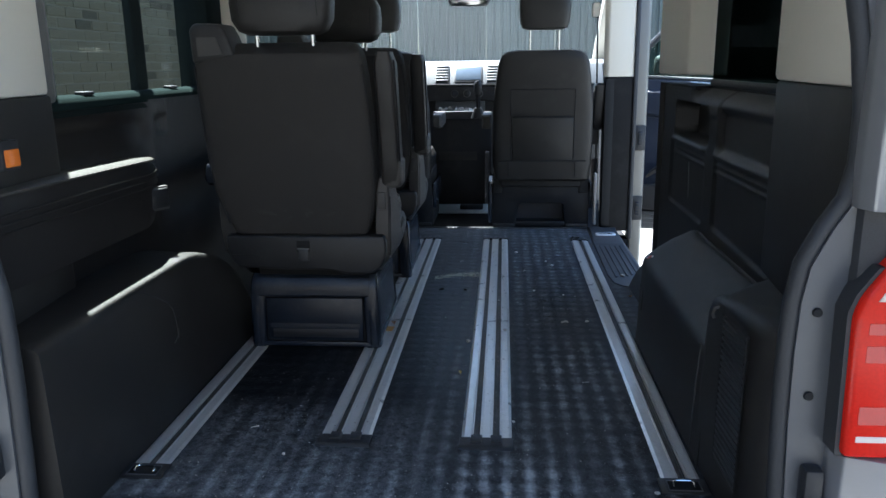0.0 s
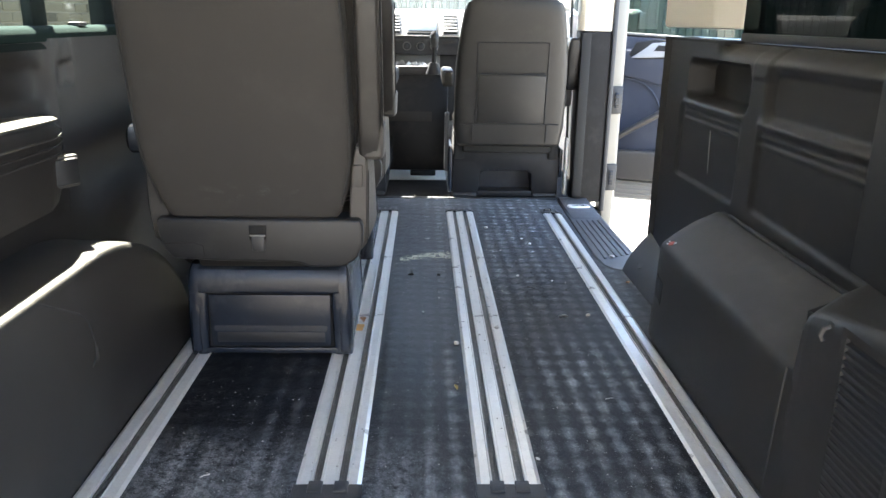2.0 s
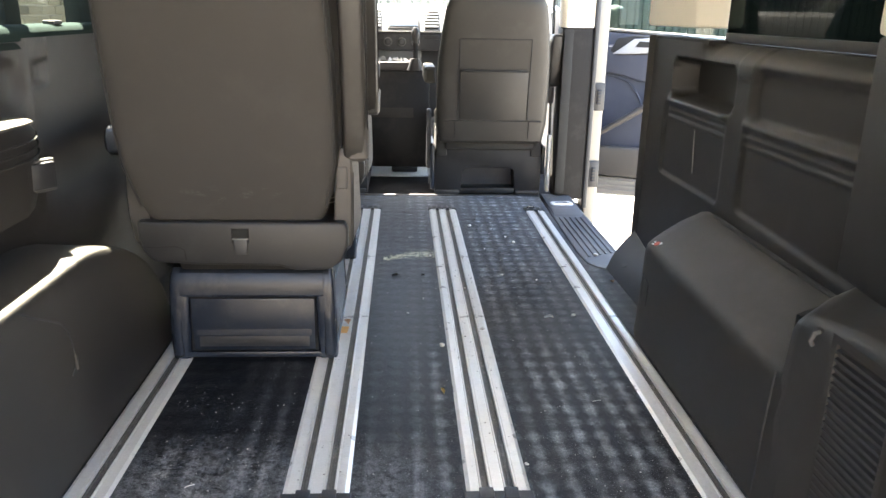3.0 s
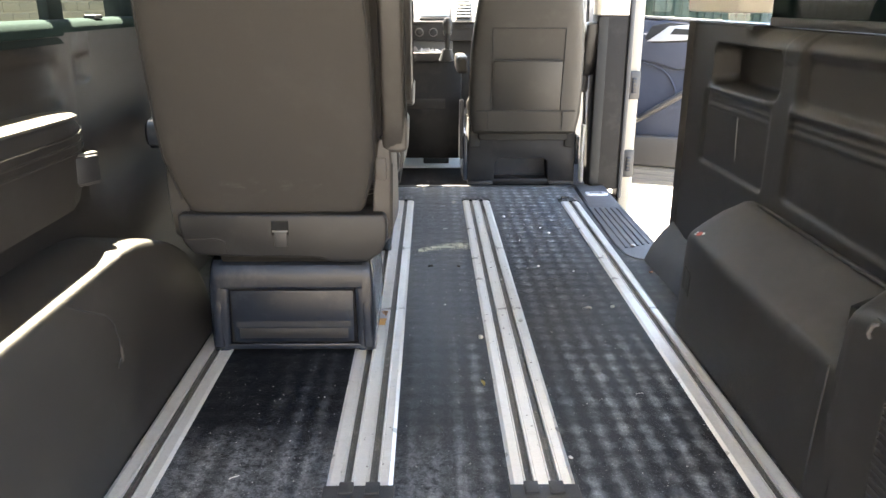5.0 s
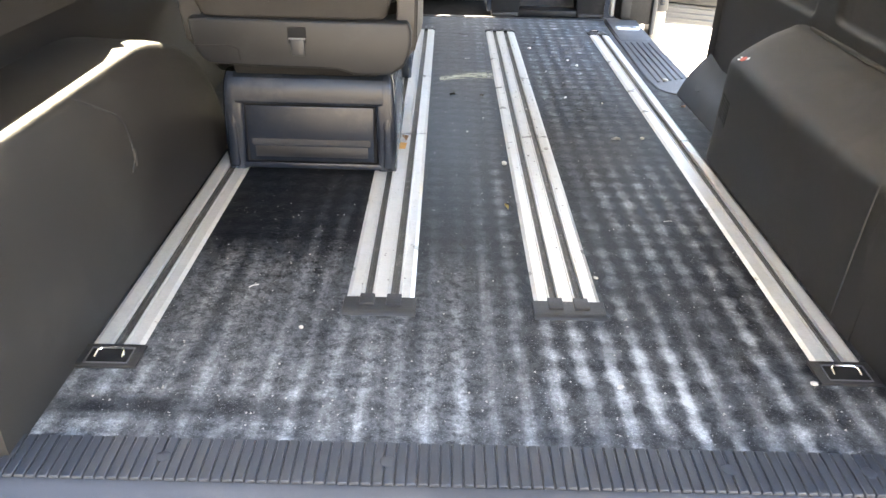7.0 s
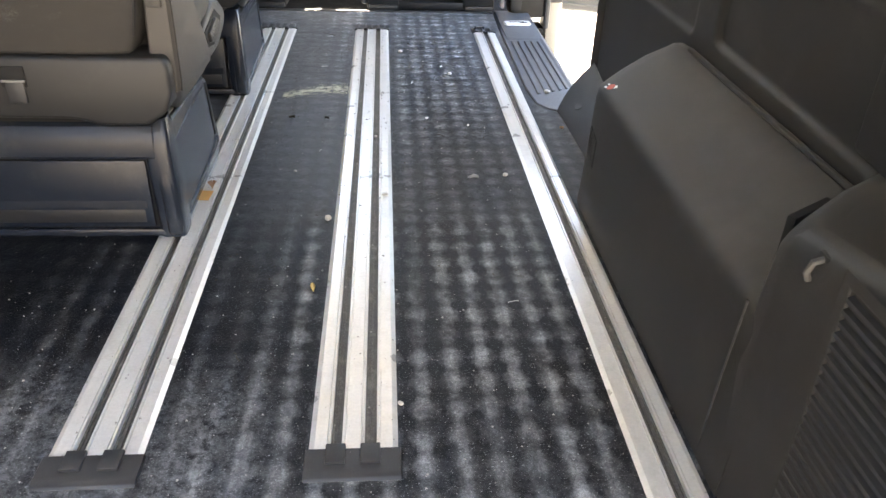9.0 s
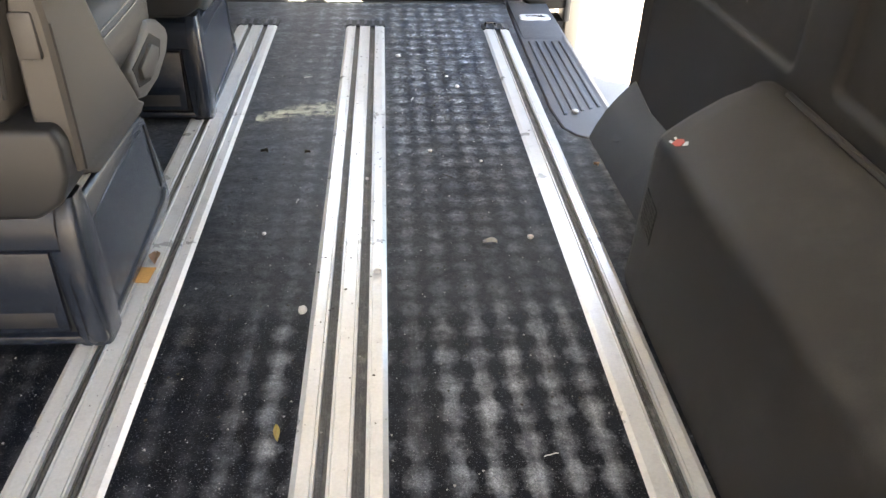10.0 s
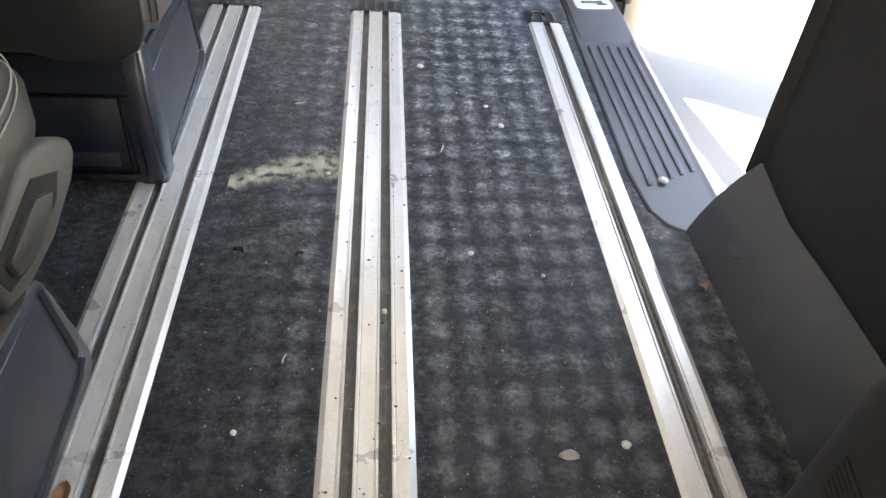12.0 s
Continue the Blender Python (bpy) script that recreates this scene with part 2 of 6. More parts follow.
M_GROOVE = mat("rail_groove", (0.10, 0.098, 0.092), 0.55, 0.2, 0.5, 60, 0.5, 300, 0.4, 0.7, (0.30, 0.29, 0.26))
M_PAINT = mat("silver_paint", (0.27, 0.275, 0.285), 0.24, 0.4, 0.06, 6, 0.03, 900, 0.6, 0.06)
M_FLANGE = mat("pale_flange_paint", (0.18, 0.168, 0.142), 0.35, 0, 0.05, 6, 0.03, 900, 0.5, 0.08)
M_FRAME = mat("grey_frame_paint", (0.085, 0.089, 0.097), 0.35, 0.1, 0.08, 6, 0.05, 900, 0.5, 0.10)
M_ARMGREY = mat("pale_grey_plastic", (0.16, 0.158, 0.15), 0.45, 0, 0.12, 14, 0.25, 800, 0.4, 0.05)
M_CABBOX = mat("cab_seat_box", (0.0095, 0.0105, 0.013), 0.5, 0, 0.2, 14, 0.25, 800, 0.3, 0.06)
M_FOIL = mat("crumpled_wrapper", (0.66, 0.67, 0.68), 0.18, 0.4, 0.2, 60, 0.1)
M_SCUFF = mat("chalky_scuff", (0.060, 0.058, 0.056), 0.95, 0, 0.3, 60, 0.2)
M_RUBBER = mat("rubber_seal", (0.030, 0.032, 0.036), 0.55, 0, 0.2, 20, 0.2)
M_RED = mat("red_lens", (0.60, 0.018, 0.008), 0.2, 0, 0.12, 14, 0.0, 200, 0.25)
M_REDDARK = mat("dark_red_lens", (0.42, 0.014, 0.010), 0.15, 0, 0.12, 14, 0.0, 200, 0.6)
M_CLEAR = mat("pale_lens", (0.62, 0.55, 0.5), 0.12, 0, 0.1, 14, 0.0)
M_ORANGE = mat("orange_lens", (0.75, 0.20, 0.03), 0.2, 0, 0.15, 20, 0.0)
M_SILVER = mat("light_grey_dash", (0.125, 0.131, 0.133), 0.45, 0, 0.08, 10, 0.3, 900, 0.4, 0.04)
M_NAVY = mat("door_card", (0.035, 0.042, 0.062), 0.5, 0, 0.2, 10, 0.35, 700, 0.4, 0.06)
M_SCREEN = mat("screen_glass", (0.09, 0.115, 0.15), 0.1, 0, 0.1, 10, 0.0)
M_CARPET = mat("cab_carpet", (0.03, 0.03, 0.032), 0.95, 0, 0.3, 30, 0.8, 600, 0.1, 0.1)
M_SUN_PATCH = mat("pale_sun_patch", (0.74, 0.73, 0.70), 0.8, 0, 0.2, 20, 0.4)
M_CONCRETE = mat("concrete", (0.20, 0.193, 0.180), 0.85, 0, 0.25, 6, 0.6, 150, 0.3, 0.25, (0.2, 0.195, 0.185))
M_DARKWALL = mat("light_block_brown", (0.19, 0.175, 0.155), 0.9, 0, 0.2, 6, 0.5, 120, 0.2, 0.2, (0.07, 0.065, 0.06))
M_STEP = mat("step_plastic", (0.072, 0.075, 0.082), 0.42, 0, 0.2, 14, 0.25, 800, 0.5, 0.15)
# near-black colour stands in for the shade inside slots, wells and gaps
M_HOLLOW_SHADE = mat("hollow_shade", (0.003, 0.003, 0.003), 0.9, 0, 0.2, 30, 0.0)
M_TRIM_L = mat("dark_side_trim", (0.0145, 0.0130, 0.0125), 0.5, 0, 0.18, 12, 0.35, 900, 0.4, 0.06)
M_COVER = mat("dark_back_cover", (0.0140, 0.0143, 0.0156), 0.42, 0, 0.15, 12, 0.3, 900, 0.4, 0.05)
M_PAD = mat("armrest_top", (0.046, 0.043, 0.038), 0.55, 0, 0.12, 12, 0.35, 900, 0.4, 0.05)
M_SEALGREEN = mat("grey_green_seal", (0.010, 0.015, 0.015), 0.85, 0, 0.2, 20, 0.2, 400, 0.1)
M_PILLAR = mat("pillar_trim", (0.014, 0.013, 0.0125), 0.72, 0, 0.18, 12, 0.35, 900, 0.18, 0.05)
M_TEAL = mat("teal_window_rubber", (0.011, 0.019, 0.0185), 0.95, 0, 0.2, 20, 0.2, 400, 0.03)
M_DARKLEAF = mat("dark_leaf_scrap", (0.035, 0.028, 0.016), 0.8, 0, 0.3, 60, 0.2)
M_HANDLE = mat("satin_handle", (0.34, 0.35, 0.36), 0.35, 0.1, 0.08, 10, 0.1)
M_FENCE = mat("weathered_fence", (0.080, 0.093, 0.086), 0.7, 0.0, 0.18, 6, 0.2, 200, 0.3, 0.3, (0.058, 0.068, 0.062), 0.12)
M_BRICK = mat("pale_brick", (0.062, 0.058, 0.038), 0.9, 0, 0.15, 20, 0.6, 250, 0.2, 0.15, (0.072, 0.067, 0.046), 0.50)
M_MORTAR = mat("mortar", (0.066, 0.062, 0.042), 0.95, 0, 0.15, 20, 0.6)
M_LEAF = mat("green_leaf", (0.16, 0.26, 0.05), 0.6, 0, 0.3, 60, 0.2)
M_LEAF_DRY = mat("dry_leaf", (0.45, 0.25, 0.13), 0.7, 0, 0.3, 80, 0.4)
M_TAPE = mat("orange_tape", (0.62, 0.33, 0.10), 0.7, 0, 0.25, 90, 0.3)
M_PEBBLE = mat("pebble", (0.52, 0.50, 0.46), 0.8, 0, 0.2, 90, 0.4, 300, 0.3, 0, (0.3, 0.3, 0.3), 0.35)
M_GRIT = mat("grit", (0.30, 0.29, 0.27), 0.85, 0, 0.3, 90, 0.2)
M_STRAW = mat("straw", (0.62, 0.47, 0.18), 0.7, 0, 0.2, 90, 0.3)
M_LIGHT_FLECKS = mat("pale_light_flecks", (0.58, 0.56, 0.43), 0.95, 0, 0.25, 60, 0.8, 500, 0.1)
M_BADGE = mat("badge_plate", (0.72, 0.72, 0.71), 0.35, 0.3, 0.05, 30, 0.0)
M_LABEL = mat("red_label", (0.50, 0.075, 0.05), 0.5, 0, 0.15, 60, 0.0)
M_GLASS = glass_mat("tinted_glass", (0.90, 0.91, 0.87))
M_GLASS_GREEN = glass_mat("green_door_glass", (0.46, 0.54, 0.51), 0.08)
M_GLASS_DARK = glass_mat("privacy_glass", (0.085, 0.10, 0.093), 0.012)
M_GLASS_CLEAR = glass_mat("clear_glass", (0.96, 0.98, 0.97))
M_MIRROR = mat("mirror_glass", (0.85, 0.87, 0.88), 0.04, 1.0, 0.02, 5, 0.0)


# ---- builders ----
def part(name, bm, material, parent=None, label="", sharp=0.65):
    """Links a bmesh as one mesh object, smooth but for its sharp edges."""
    bmesh.ops.recalc_face_normals(bm, faces=bm.faces)
    for f in bm.faces:
        f.smooth = True
    for e in bm.edges:
        if len(e.link_faces) == 2 and e.calc_face_angle(0.0) > sharp:
            e.smooth = False
    me = bpy.data.meshes.new(name)
    bm.to_mesh(me)
    bm.free()
    me.materials.append(material)
    ob = new(name, me)
    if parent:
        ob.parent = parent
    if label:
        ob["label"] = label
    return ob


def thing(name, label, category, loc=(0, 0, 0), group="", kind=""):
    ob = new(name)
    ob.empty_display_size = 0.05
    ob.location = loc
    return tagged(ob, label, category, group, kind)


def box(x0, x1, y0, y1, z0, z1, r=0.0, seg=2, bm=None):
    """A box, with rounded edges of radius r, in bm or a new bmesh."""
    t = bmesh.new()
    bmesh.ops.create_cube(t, size=1)
    for v in t.verts:
        v.co = Vector((x0 + (v.co.x + 0.5) * (x1 - x0), y0 + (v.co.y + 0.5) * (y1 - y0), z0 + (v.co.z + 0.5) * (z1 - z0)))
    if r:
        bmesh.ops.bevel(t, geom=t.edges[:], offset=r, segments=seg, profile=0.5, affect="EDGES", clamp_overlap=True)
    return join(bm, t)


def join(bm, t):
    if bm is None:
        return t
    me = bpy.data.meshes.new("tmp")
    t.to_mesh(me)
    t.free()
    bm.from_mesh(me)
    bpy.data.meshes.remove(me)
    return bm


def prism(poly, a, b, axis="x", r=0.0, seg=2, bm=None):
    """A polygon drawn out from a to b. axis x: points are (y, z); y: (x, z); z: (x, y)."""
    t = bmesh.new()

    def at(p, c):
        return {"x": (c, p[0], p[1]), "y": (p[0], c, p[1]), "z": (p[0], p[1], c)}[axis]

    lo = [t.verts.new(at(p, a)) for p in poly]
    hi = [t.verts.new(at(p, b)) for p in poly]
    t.faces.new(lo)
    t.faces.new(hi[::-1])
    k = len(poly)
    for i in range(k):
        t.faces.new((lo[i], hi[i], hi[(i + 1) % k], lo[(i + 1) % k]))
    bmesh.ops.recalc_face_normals(t, faces=t.faces)
    if r:
        bmesh.ops.bevel(t, geom=t.edges[:], offset=r, segments=seg, profile=0.5, affect="EDGES", clamp_overlap=True)
    return join(bm, t)


def loft(rings, bm=None, caps=True):
    """Skin over rings of equal length."""
    t = bmesh.new()
    vs = [[t.verts.new(p) for p in ring] for ring in rings]
    k = len(rings[0])
    for a, b in zip(vs, vs[1:]):
        for i in range(k):
            t.faces.new((a[i], a[(i + 1) % k], b[(i + 1) % k], b[i]))
    if caps:
        t.faces.new(vs[0][::-1])
        t.faces.new(vs[-1])
    bmesh.ops.recalc_face_normals(t, faces=t.faces)
    return join(bm, t)


def oval(cx, cy, cz, hw, hd, power=4.0, k=32):
    """A rounded rectangle lying flat at height cz."""
    ring = []
    for i in range(k):
        a = 2 * math.pi * i / k
        c, s = math.cos(a), math.sin(a)
        ring.append((cx + hw * math.copysign(abs(c) ** (2 / power), c), cy + hd * math.copysign(abs(s) ** (2 / power), s), cz))
    return ring


def tube(points, radius, k=8, bm=None, closed=False):
    """A round bar along points."""
    pts = [Vector(p) for p in points]
    rings = []
    n = len(pts)
    for i, p in enumerate(pts):
        a = pts[(i - 1) % n] if (closed or i) else p
        b = pts[(i + 1) % n] if (closed or i < n - 1) else p
        d = (b - a).normalized()
        u = d.orthogonal().normalized() if i == 0 else (u - d * u.dot(d)).normalized()
        w = d.cross(u)
        rings.append([p + radius * (math.cos(2 * math.pi * j / k) * u + math.sin(2 * math.pi * j / k) * w) for j in range(k)])
    if closed:
        rings.append(rings[0])
    return loft(rings, bm, not closed)


def relief(x, side, y0, y1, z0, z1, cells, r=0.006):
    """An upright panel at x whose rectangles (ya, yb, za, zb, depth) lie deeper (towards side) or proud (minus)."""
    ys = sorted({y0, y1, *[c[0] for c in cells], *[c[1] for c in cells]})
    zs = sorted({z0, z1, *[c[2] for c in cells], *[c[3] for c in cells]})

    def depth(i, j):
        if not (0 <= i < len(ys) - 1 and 0 <= j < len(zs) - 1):
            return None
        y, z, d = (ys[i] + ys[i + 1]) / 2, (zs[j] + zs[j + 1]) / 2, 0.0
        for a, b, c, e, v in cells:
            if a < y < b and c < z < e:
                d = v
        return d

    t = bmesh.new()

    def quad(*ps):
        t.faces.new([t.verts.new(p) for p in ps])

    for i in range(len(ys) - 1):
        for j in range(len(zs) - 1):
            d = depth(i, j)
            xx = x + side * d
            quad((xx, ys[i], zs[j]), (xx, ys[i + 1], zs[j]), (xx, ys[i + 1], zs[j + 1]), (xx, ys[i], zs[j + 1]))
            e = depth(i + 1, j)
            if e is not None and e != d:
                x2 = x + side * e
                quad((xx, ys[i + 1], zs[j]), (x2, ys[i + 1], zs[j]), (x2, ys[i + 1], zs[j + 1]), (xx, ys[i + 1], zs[j + 1]))
            e = depth(i, j + 1)
            if e is not None and e != d:
                x2 = x + side * e
                quad((xx, ys[i], zs[j + 1]), (xx, ys[i + 1], zs[j + 1]), (x2, ys[i + 1], zs[j + 1]), (x2, ys[i], zs[j + 1]))
    bmesh.ops.remove_doubles(t, verts=t.verts, dist=1e-5)
    bmesh.ops.recalc_face_normals(t, faces=t.faces)
    if r:
        sharp = [e for e in t.edges if len(e.link_faces) == 2 and e.calc_face_angle(0.0) > 0.8]
        bmesh.ops.bevel(t, geom=sharp, offset=r, segments=2, profile=0.5, affect="EDGES", clamp_overlap=True)
    return t


def plate(points, thick, bm=None):
    """A flat polygon of any tilt, with thickness."""
    t = bmesh.new()
    f = t.faces.new([t.verts.new(p) for p in points])
    f.normal_update()
    nrm = f.normal.copy()
    g = bmesh.ops.extrude_face_region(t, geom=[f])
    for v in g["geom"]:
        if isinstance(v, bmesh.types.BMVert):
            v.co += nrm * thick
    bmesh.ops.recalc_face_normals(t, faces=t.faces)
    return join(bm, t)


def bump_in(y, z, y0, y1, z0, z1, r, w):
    """1 inside a rounded rectangle, 0 outside, with a soft rim of half-width w."""
    qy = abs(y - (y0 + y1) / 2) - (y1 - y0) / 2 + r
    qz = abs(z - (z0 + z1) / 2) - (z1 - z0) / 2 + r
    d = math.hypot(max(qy, 0), max(qz, 0)) + min(max(qy, qz), 0) - r
    u = min(1.0, max(0.0, (w - d) / (2 * w)))
    return u * u * (3 - 2 * u)


def ramp(v, a, b):
    u = min(1.0, max(0.0, (v - a) / (b - a)))
    return u * u * (3 - 2 * u)


def moulded(x, side, y0, y1, ny, zs, depth):
    """An upright moulded panel at x, pressed in towards side by depth(y, z)."""
    t = bmesh.new()
    cols = []
    for i in range(ny + 1):
        y = y0 + (y1 - y0) * i / ny
        cols.append([t.verts.new((x + side * depth(y, z), y, z)) for z in zs])
    for a, b in zip(cols, cols[1:]):
        for j in range(len(zs) - 1):
            t.faces.new((a[j], a[j + 1], b[j + 1], b[j]))
    return t


# ---- ground and surroundings ----
GROUND = -0.56
bm = bmesh.new()
bmesh.ops.create_grid(bm, x_segments=40, y_segments=40, size=200)
for v in bm.verts:
    v.co.z = GROUND
ground = tagged(part("ground", bm, M_CONCRETE), "pale sunlit concrete driveway around the van", "ground", kind="structure")

fence = thing("fence", "weathered grey corrugated metal fence behind the van's nose", "fence", (0, 8.2, GROUND))
bm = bmesh.new()
PROFILE = [(0.0, 0.0), (0.012, 0.0), (0.022, 0.02), (0.068, 0.02), (0.078, 0.0), (0.09, 0.0)]
outline = [(k * 0.09 + a, -d) for k in range(9) for a, d in PROFILE[:-1]] + [(0.81, 0.0)]
lo = [bm.verts.new((a, d, 0.02)) for a, d in outline]
hi = [bm.verts.new((a, d, 2.5)) for a, d in outline]
for i in range(len(outline) - 1):
    bm.faces.new((lo[i], lo[i + 1], hi[i + 1], hi[i]))
panel = part("panel", bm, M_FENCE, fence, sharp=0.4)
panel.location.x = -6.5
for k in range(1, 16):
    p = panel.copy()
    scene.collection.objects.link(p)
    p.location.x = -6.5 + 0.812 * k
    p.location.y = 0.006 * (k % 2)
for z in (0.35, 1.25, 2.2):
    part("rail", box(-6.5, 6.5, 0.02, 0.07, z, z + 0.05, 0.004), M_FENCE, fence)

brick_wall = thing("brick_wall", "pale beige brick wall beside the driveway", "wall", (-3.0, 0, GROUND), kind="structure")
part("core", box(-0.22, -0.004, -6, 12, -0.02, 3.4), M_MORTAR, brick_wall)
brick_mesh = box(-0.02, 0.0, 0.0, 0.222, 0.0, 0.068, 0.004, 1)
brick = part("brick", brick_mesh, M_BRICK, brick_wall)
brick.location = (0, 3.6, 1.10)
rb = random.Random(4)
for row in range(15):
    for c in range(18):
        if row == 0 and c == 0:
            continue
        p = brick.copy()
        scene.collection.objects.link(p)
        p.location = (rb.uniform(-0.002, 0.003), 3.6 + 0.234 * c + 0.117 * (row % 2), 1.10 + 0.079 * row)
rest = bmesh.new()
for row in range(43):
    for c in range(-40, 50):
        y, z = 3.6 + 0.234 * c + 0.117 * (row % 2), 0.073 + 0.079 * (row - 0)
        if (0 <= c < 18 and 1.05 < z < 2.28) or y > 11.7 or y < -5.8:
            continue
        vs = [rest.verts.new((x, y + a, z + b)) for x in (-0.02, 0.0) for a, b in ((0, 0), (0.222, 0), (0.222, 0.068), (0, 0.068))]
        rest.faces.new(vs[4:])
        for i in range(4):
            rest.faces.new((vs[i], vs[(i + 1) % 4], vs[4 + (i + 1) % 4], vs[4 + i]))
tagged(part("bricks_beyond", rest, M_BRICK, brick_wall), kind="stuff")

# added out of view to block sky light through the tailgate opening
tagged(part("wall_behind", box(-6, 6, -3.9, -3.65, GROUND, 2.2), M_DARKWALL), "unseen brown wall added behind the van to dim its rear light", "wall", kind="structure")

# a green sprig before the fence
shrub = thing("shrub", "small bright green weed in front of the fence", "plant", (-1.35, 7.6, GROUND))
bm = tube([(0, 0, 0), (0.02, 0, 0.5), (-0.03, 0.02, 1.0), (0.05, 0, 1.55)], 0.012, 6)
part("stem", bm, M_LEAF, shrub)
bm = bmesh.new()
rs = random.Random(8)
for i in range(60):
    z = rs.uniform(0.5, 1.6)
    a = rs.uniform(0, 6.28)
    d = Vector((math.cos(a), math.sin(a), rs.uniform(0.1, 0.8))).normalized()
    s = d.cross(Vector((0, 0, 1))).normalized() * rs.uniform(0.012, 0.022)
    o = Vector((0.02, 0, z))
    ln = rs.uniform(0.10, 0.2)
    mid = o + d * ln * 0.5 + Vector((0, 0, 0.012))
    bm.faces.new([bm.verts.new(q) for q in (o, mid - s, o + d * ln, mid + s)])
part("leaves", bm, M_LEAF, shrub)

# ---- van: floor ----
# seat rails: strips across, first and last y, and whether a lashing ring closes the end
RAILS = (
    ([(-0.630, -0.598), (-0.578, -0.546)], 0.356, 2.611, True, "aluminium double seat rail along the side wall"),
    ([(-0.2335, -0.2020), (-0.1875, -0.1545), (-0.1385, -0.1100)], 0.5170, 2.633, False, "triple aluminium seat rail sunk in the floor"),
    ([(0.1085, 0.1380), (0.1530, 0.1840), (0.2005, 0.2300)], 0.5170, 2.633, False, "triple aluminium seat rail with dust in its grooves"),
    ([(0.5490, 0.5850), (0.6030, 0.6310)], 0.356, 2.611, True, "aluminium double seat rail beside the wheel arch"),
)
bm = prism([(-0.70, 0.145), (0.70, 0.145), (0.90, 0.5), (0.90, 1.2), (0.72, 1.45), (0.712, 1.81), (0.655, 1.86), (0.645, 1.98), (0.652, 2.60), (0.66, 2.915), (-0.90, 2.915), (-0.90, 0.5)], -0.03, 0.0, "z", 0, 1)
for strips, y0, y1, ring, text in RAILS:
    for co, no in (((strips[0][0], 0, 0), (1, 0, 0)), ((strips[-1][1], 0, 0), (1, 0, 0)), ((0, y0, 0), (0, 1, 0)), ((0, y1, 0), (0, 1, 0))):
        bmesh.ops.bisect_plane(bm, geom=bm.verts[:] + bm.edges[:] + bm.faces[:], plane_co=co, plane_no=no)
sunk = []
for f in bm.faces:
    c = f.calc_center_median()
    if c.z > -0.001 and any(st[0][0] < c.x < st[-1][1] and y0 < c.y < y1 for st, y0, y1, ring, text in RAILS):
        sunk.append(f)
bmesh.ops.delete(bm, geom=sunk, context="FACES")
floor = tagged(part("floor", bm, M_FLOOR), "dusty dark rubber load floor with a grid of studs", "floor", kind="structure")
cab_floor = tagged(part("floor_cab", box(-0.9, 0.88, 2.915, 4.1, -0.11, -0.06, 0), M_CARPET), "dark carpet on the lower cab floor", "floor", kind="structure")
tagged(part("floor_edge_trim", box(-0.72, 0.66, 2.905, 2.93, -0.06, 0.005, 0.003), M_TRIM_B), "black edge strip at the front of the load floor", "trim", kind="structure")
# added pale sheet; its colour stands in for sunlight on the carpet
sun_strip = tagged(part("footwell_mat", box(-0.32, 0.24, 3.62, 4.06, -0.058, -0.048, 0.004), M_SUN_PATCH), "pale sheet standing for sunlight on the cab floor beneath the console", "mat")

bar = tagged(part("floor_bracket", box(-0.075, 0.075, 3.70, 3.76, -0.048, -0.018, 0.008), M_SEAM), "black bracket lying on the cab floor", "bracket")

sill = thing("rear_sill", "ribbed grey plastic loading sill with scuffs", "sill", kind="structure")
prof = [(0.145, -0.012), (0.145, 0.003), (0.140, 0.006), (0.075, 0.004), (0.055, -0.004), (0.03, -0.022), (-0.03, -0.032), (-0.06, -0.05), (-0.065, -0.14), (0.10, -0.14), (0.10, -0.012)]
part("cover", prism(prof, -0.70, 0.70, "x"), M_SILL, sill, sharp=0.5)
bm = bmesh.new()
for i in range(86):
    x = -0.642 + i * 0.0150
    box(x, x + 0.0127, 0.066, 0.142, 0.002, 0.0078, 0.0012, 1, bm)
tagged(part("ribs", bm, M_SILL, sill), kind="stuff")
for x in (-0.43, -0.13, 0.33, 0.52):
    part("screw_plug", loft([oval(x, 0.105, 0.004, 0.010, 0.010, 2, 20), oval(x, 0.105, 0.0082, 0.010, 0.010, 2, 20), oval(x, 0.105, 0.0088, 0.009, 0.009, 2, 20)]), M_SILL, sill)
striker = thing("latch_striker", "black tailgate latch striker on the sill", "latch", (0.045, -0.01, -0.026))
part("plate", box(-0.055, 0.055, -0.035, 0.02, 0, 0.012, 0.006), M_TRIM_B, striker)
part("loop", tube([(-0.03, -0.01, 0.01), (-0.03, -0.01, 0.028), (0.03, -0.01, 0.028), (0.03, -0.01, 0.01)], 0.005), M_TRIM_B, striker)


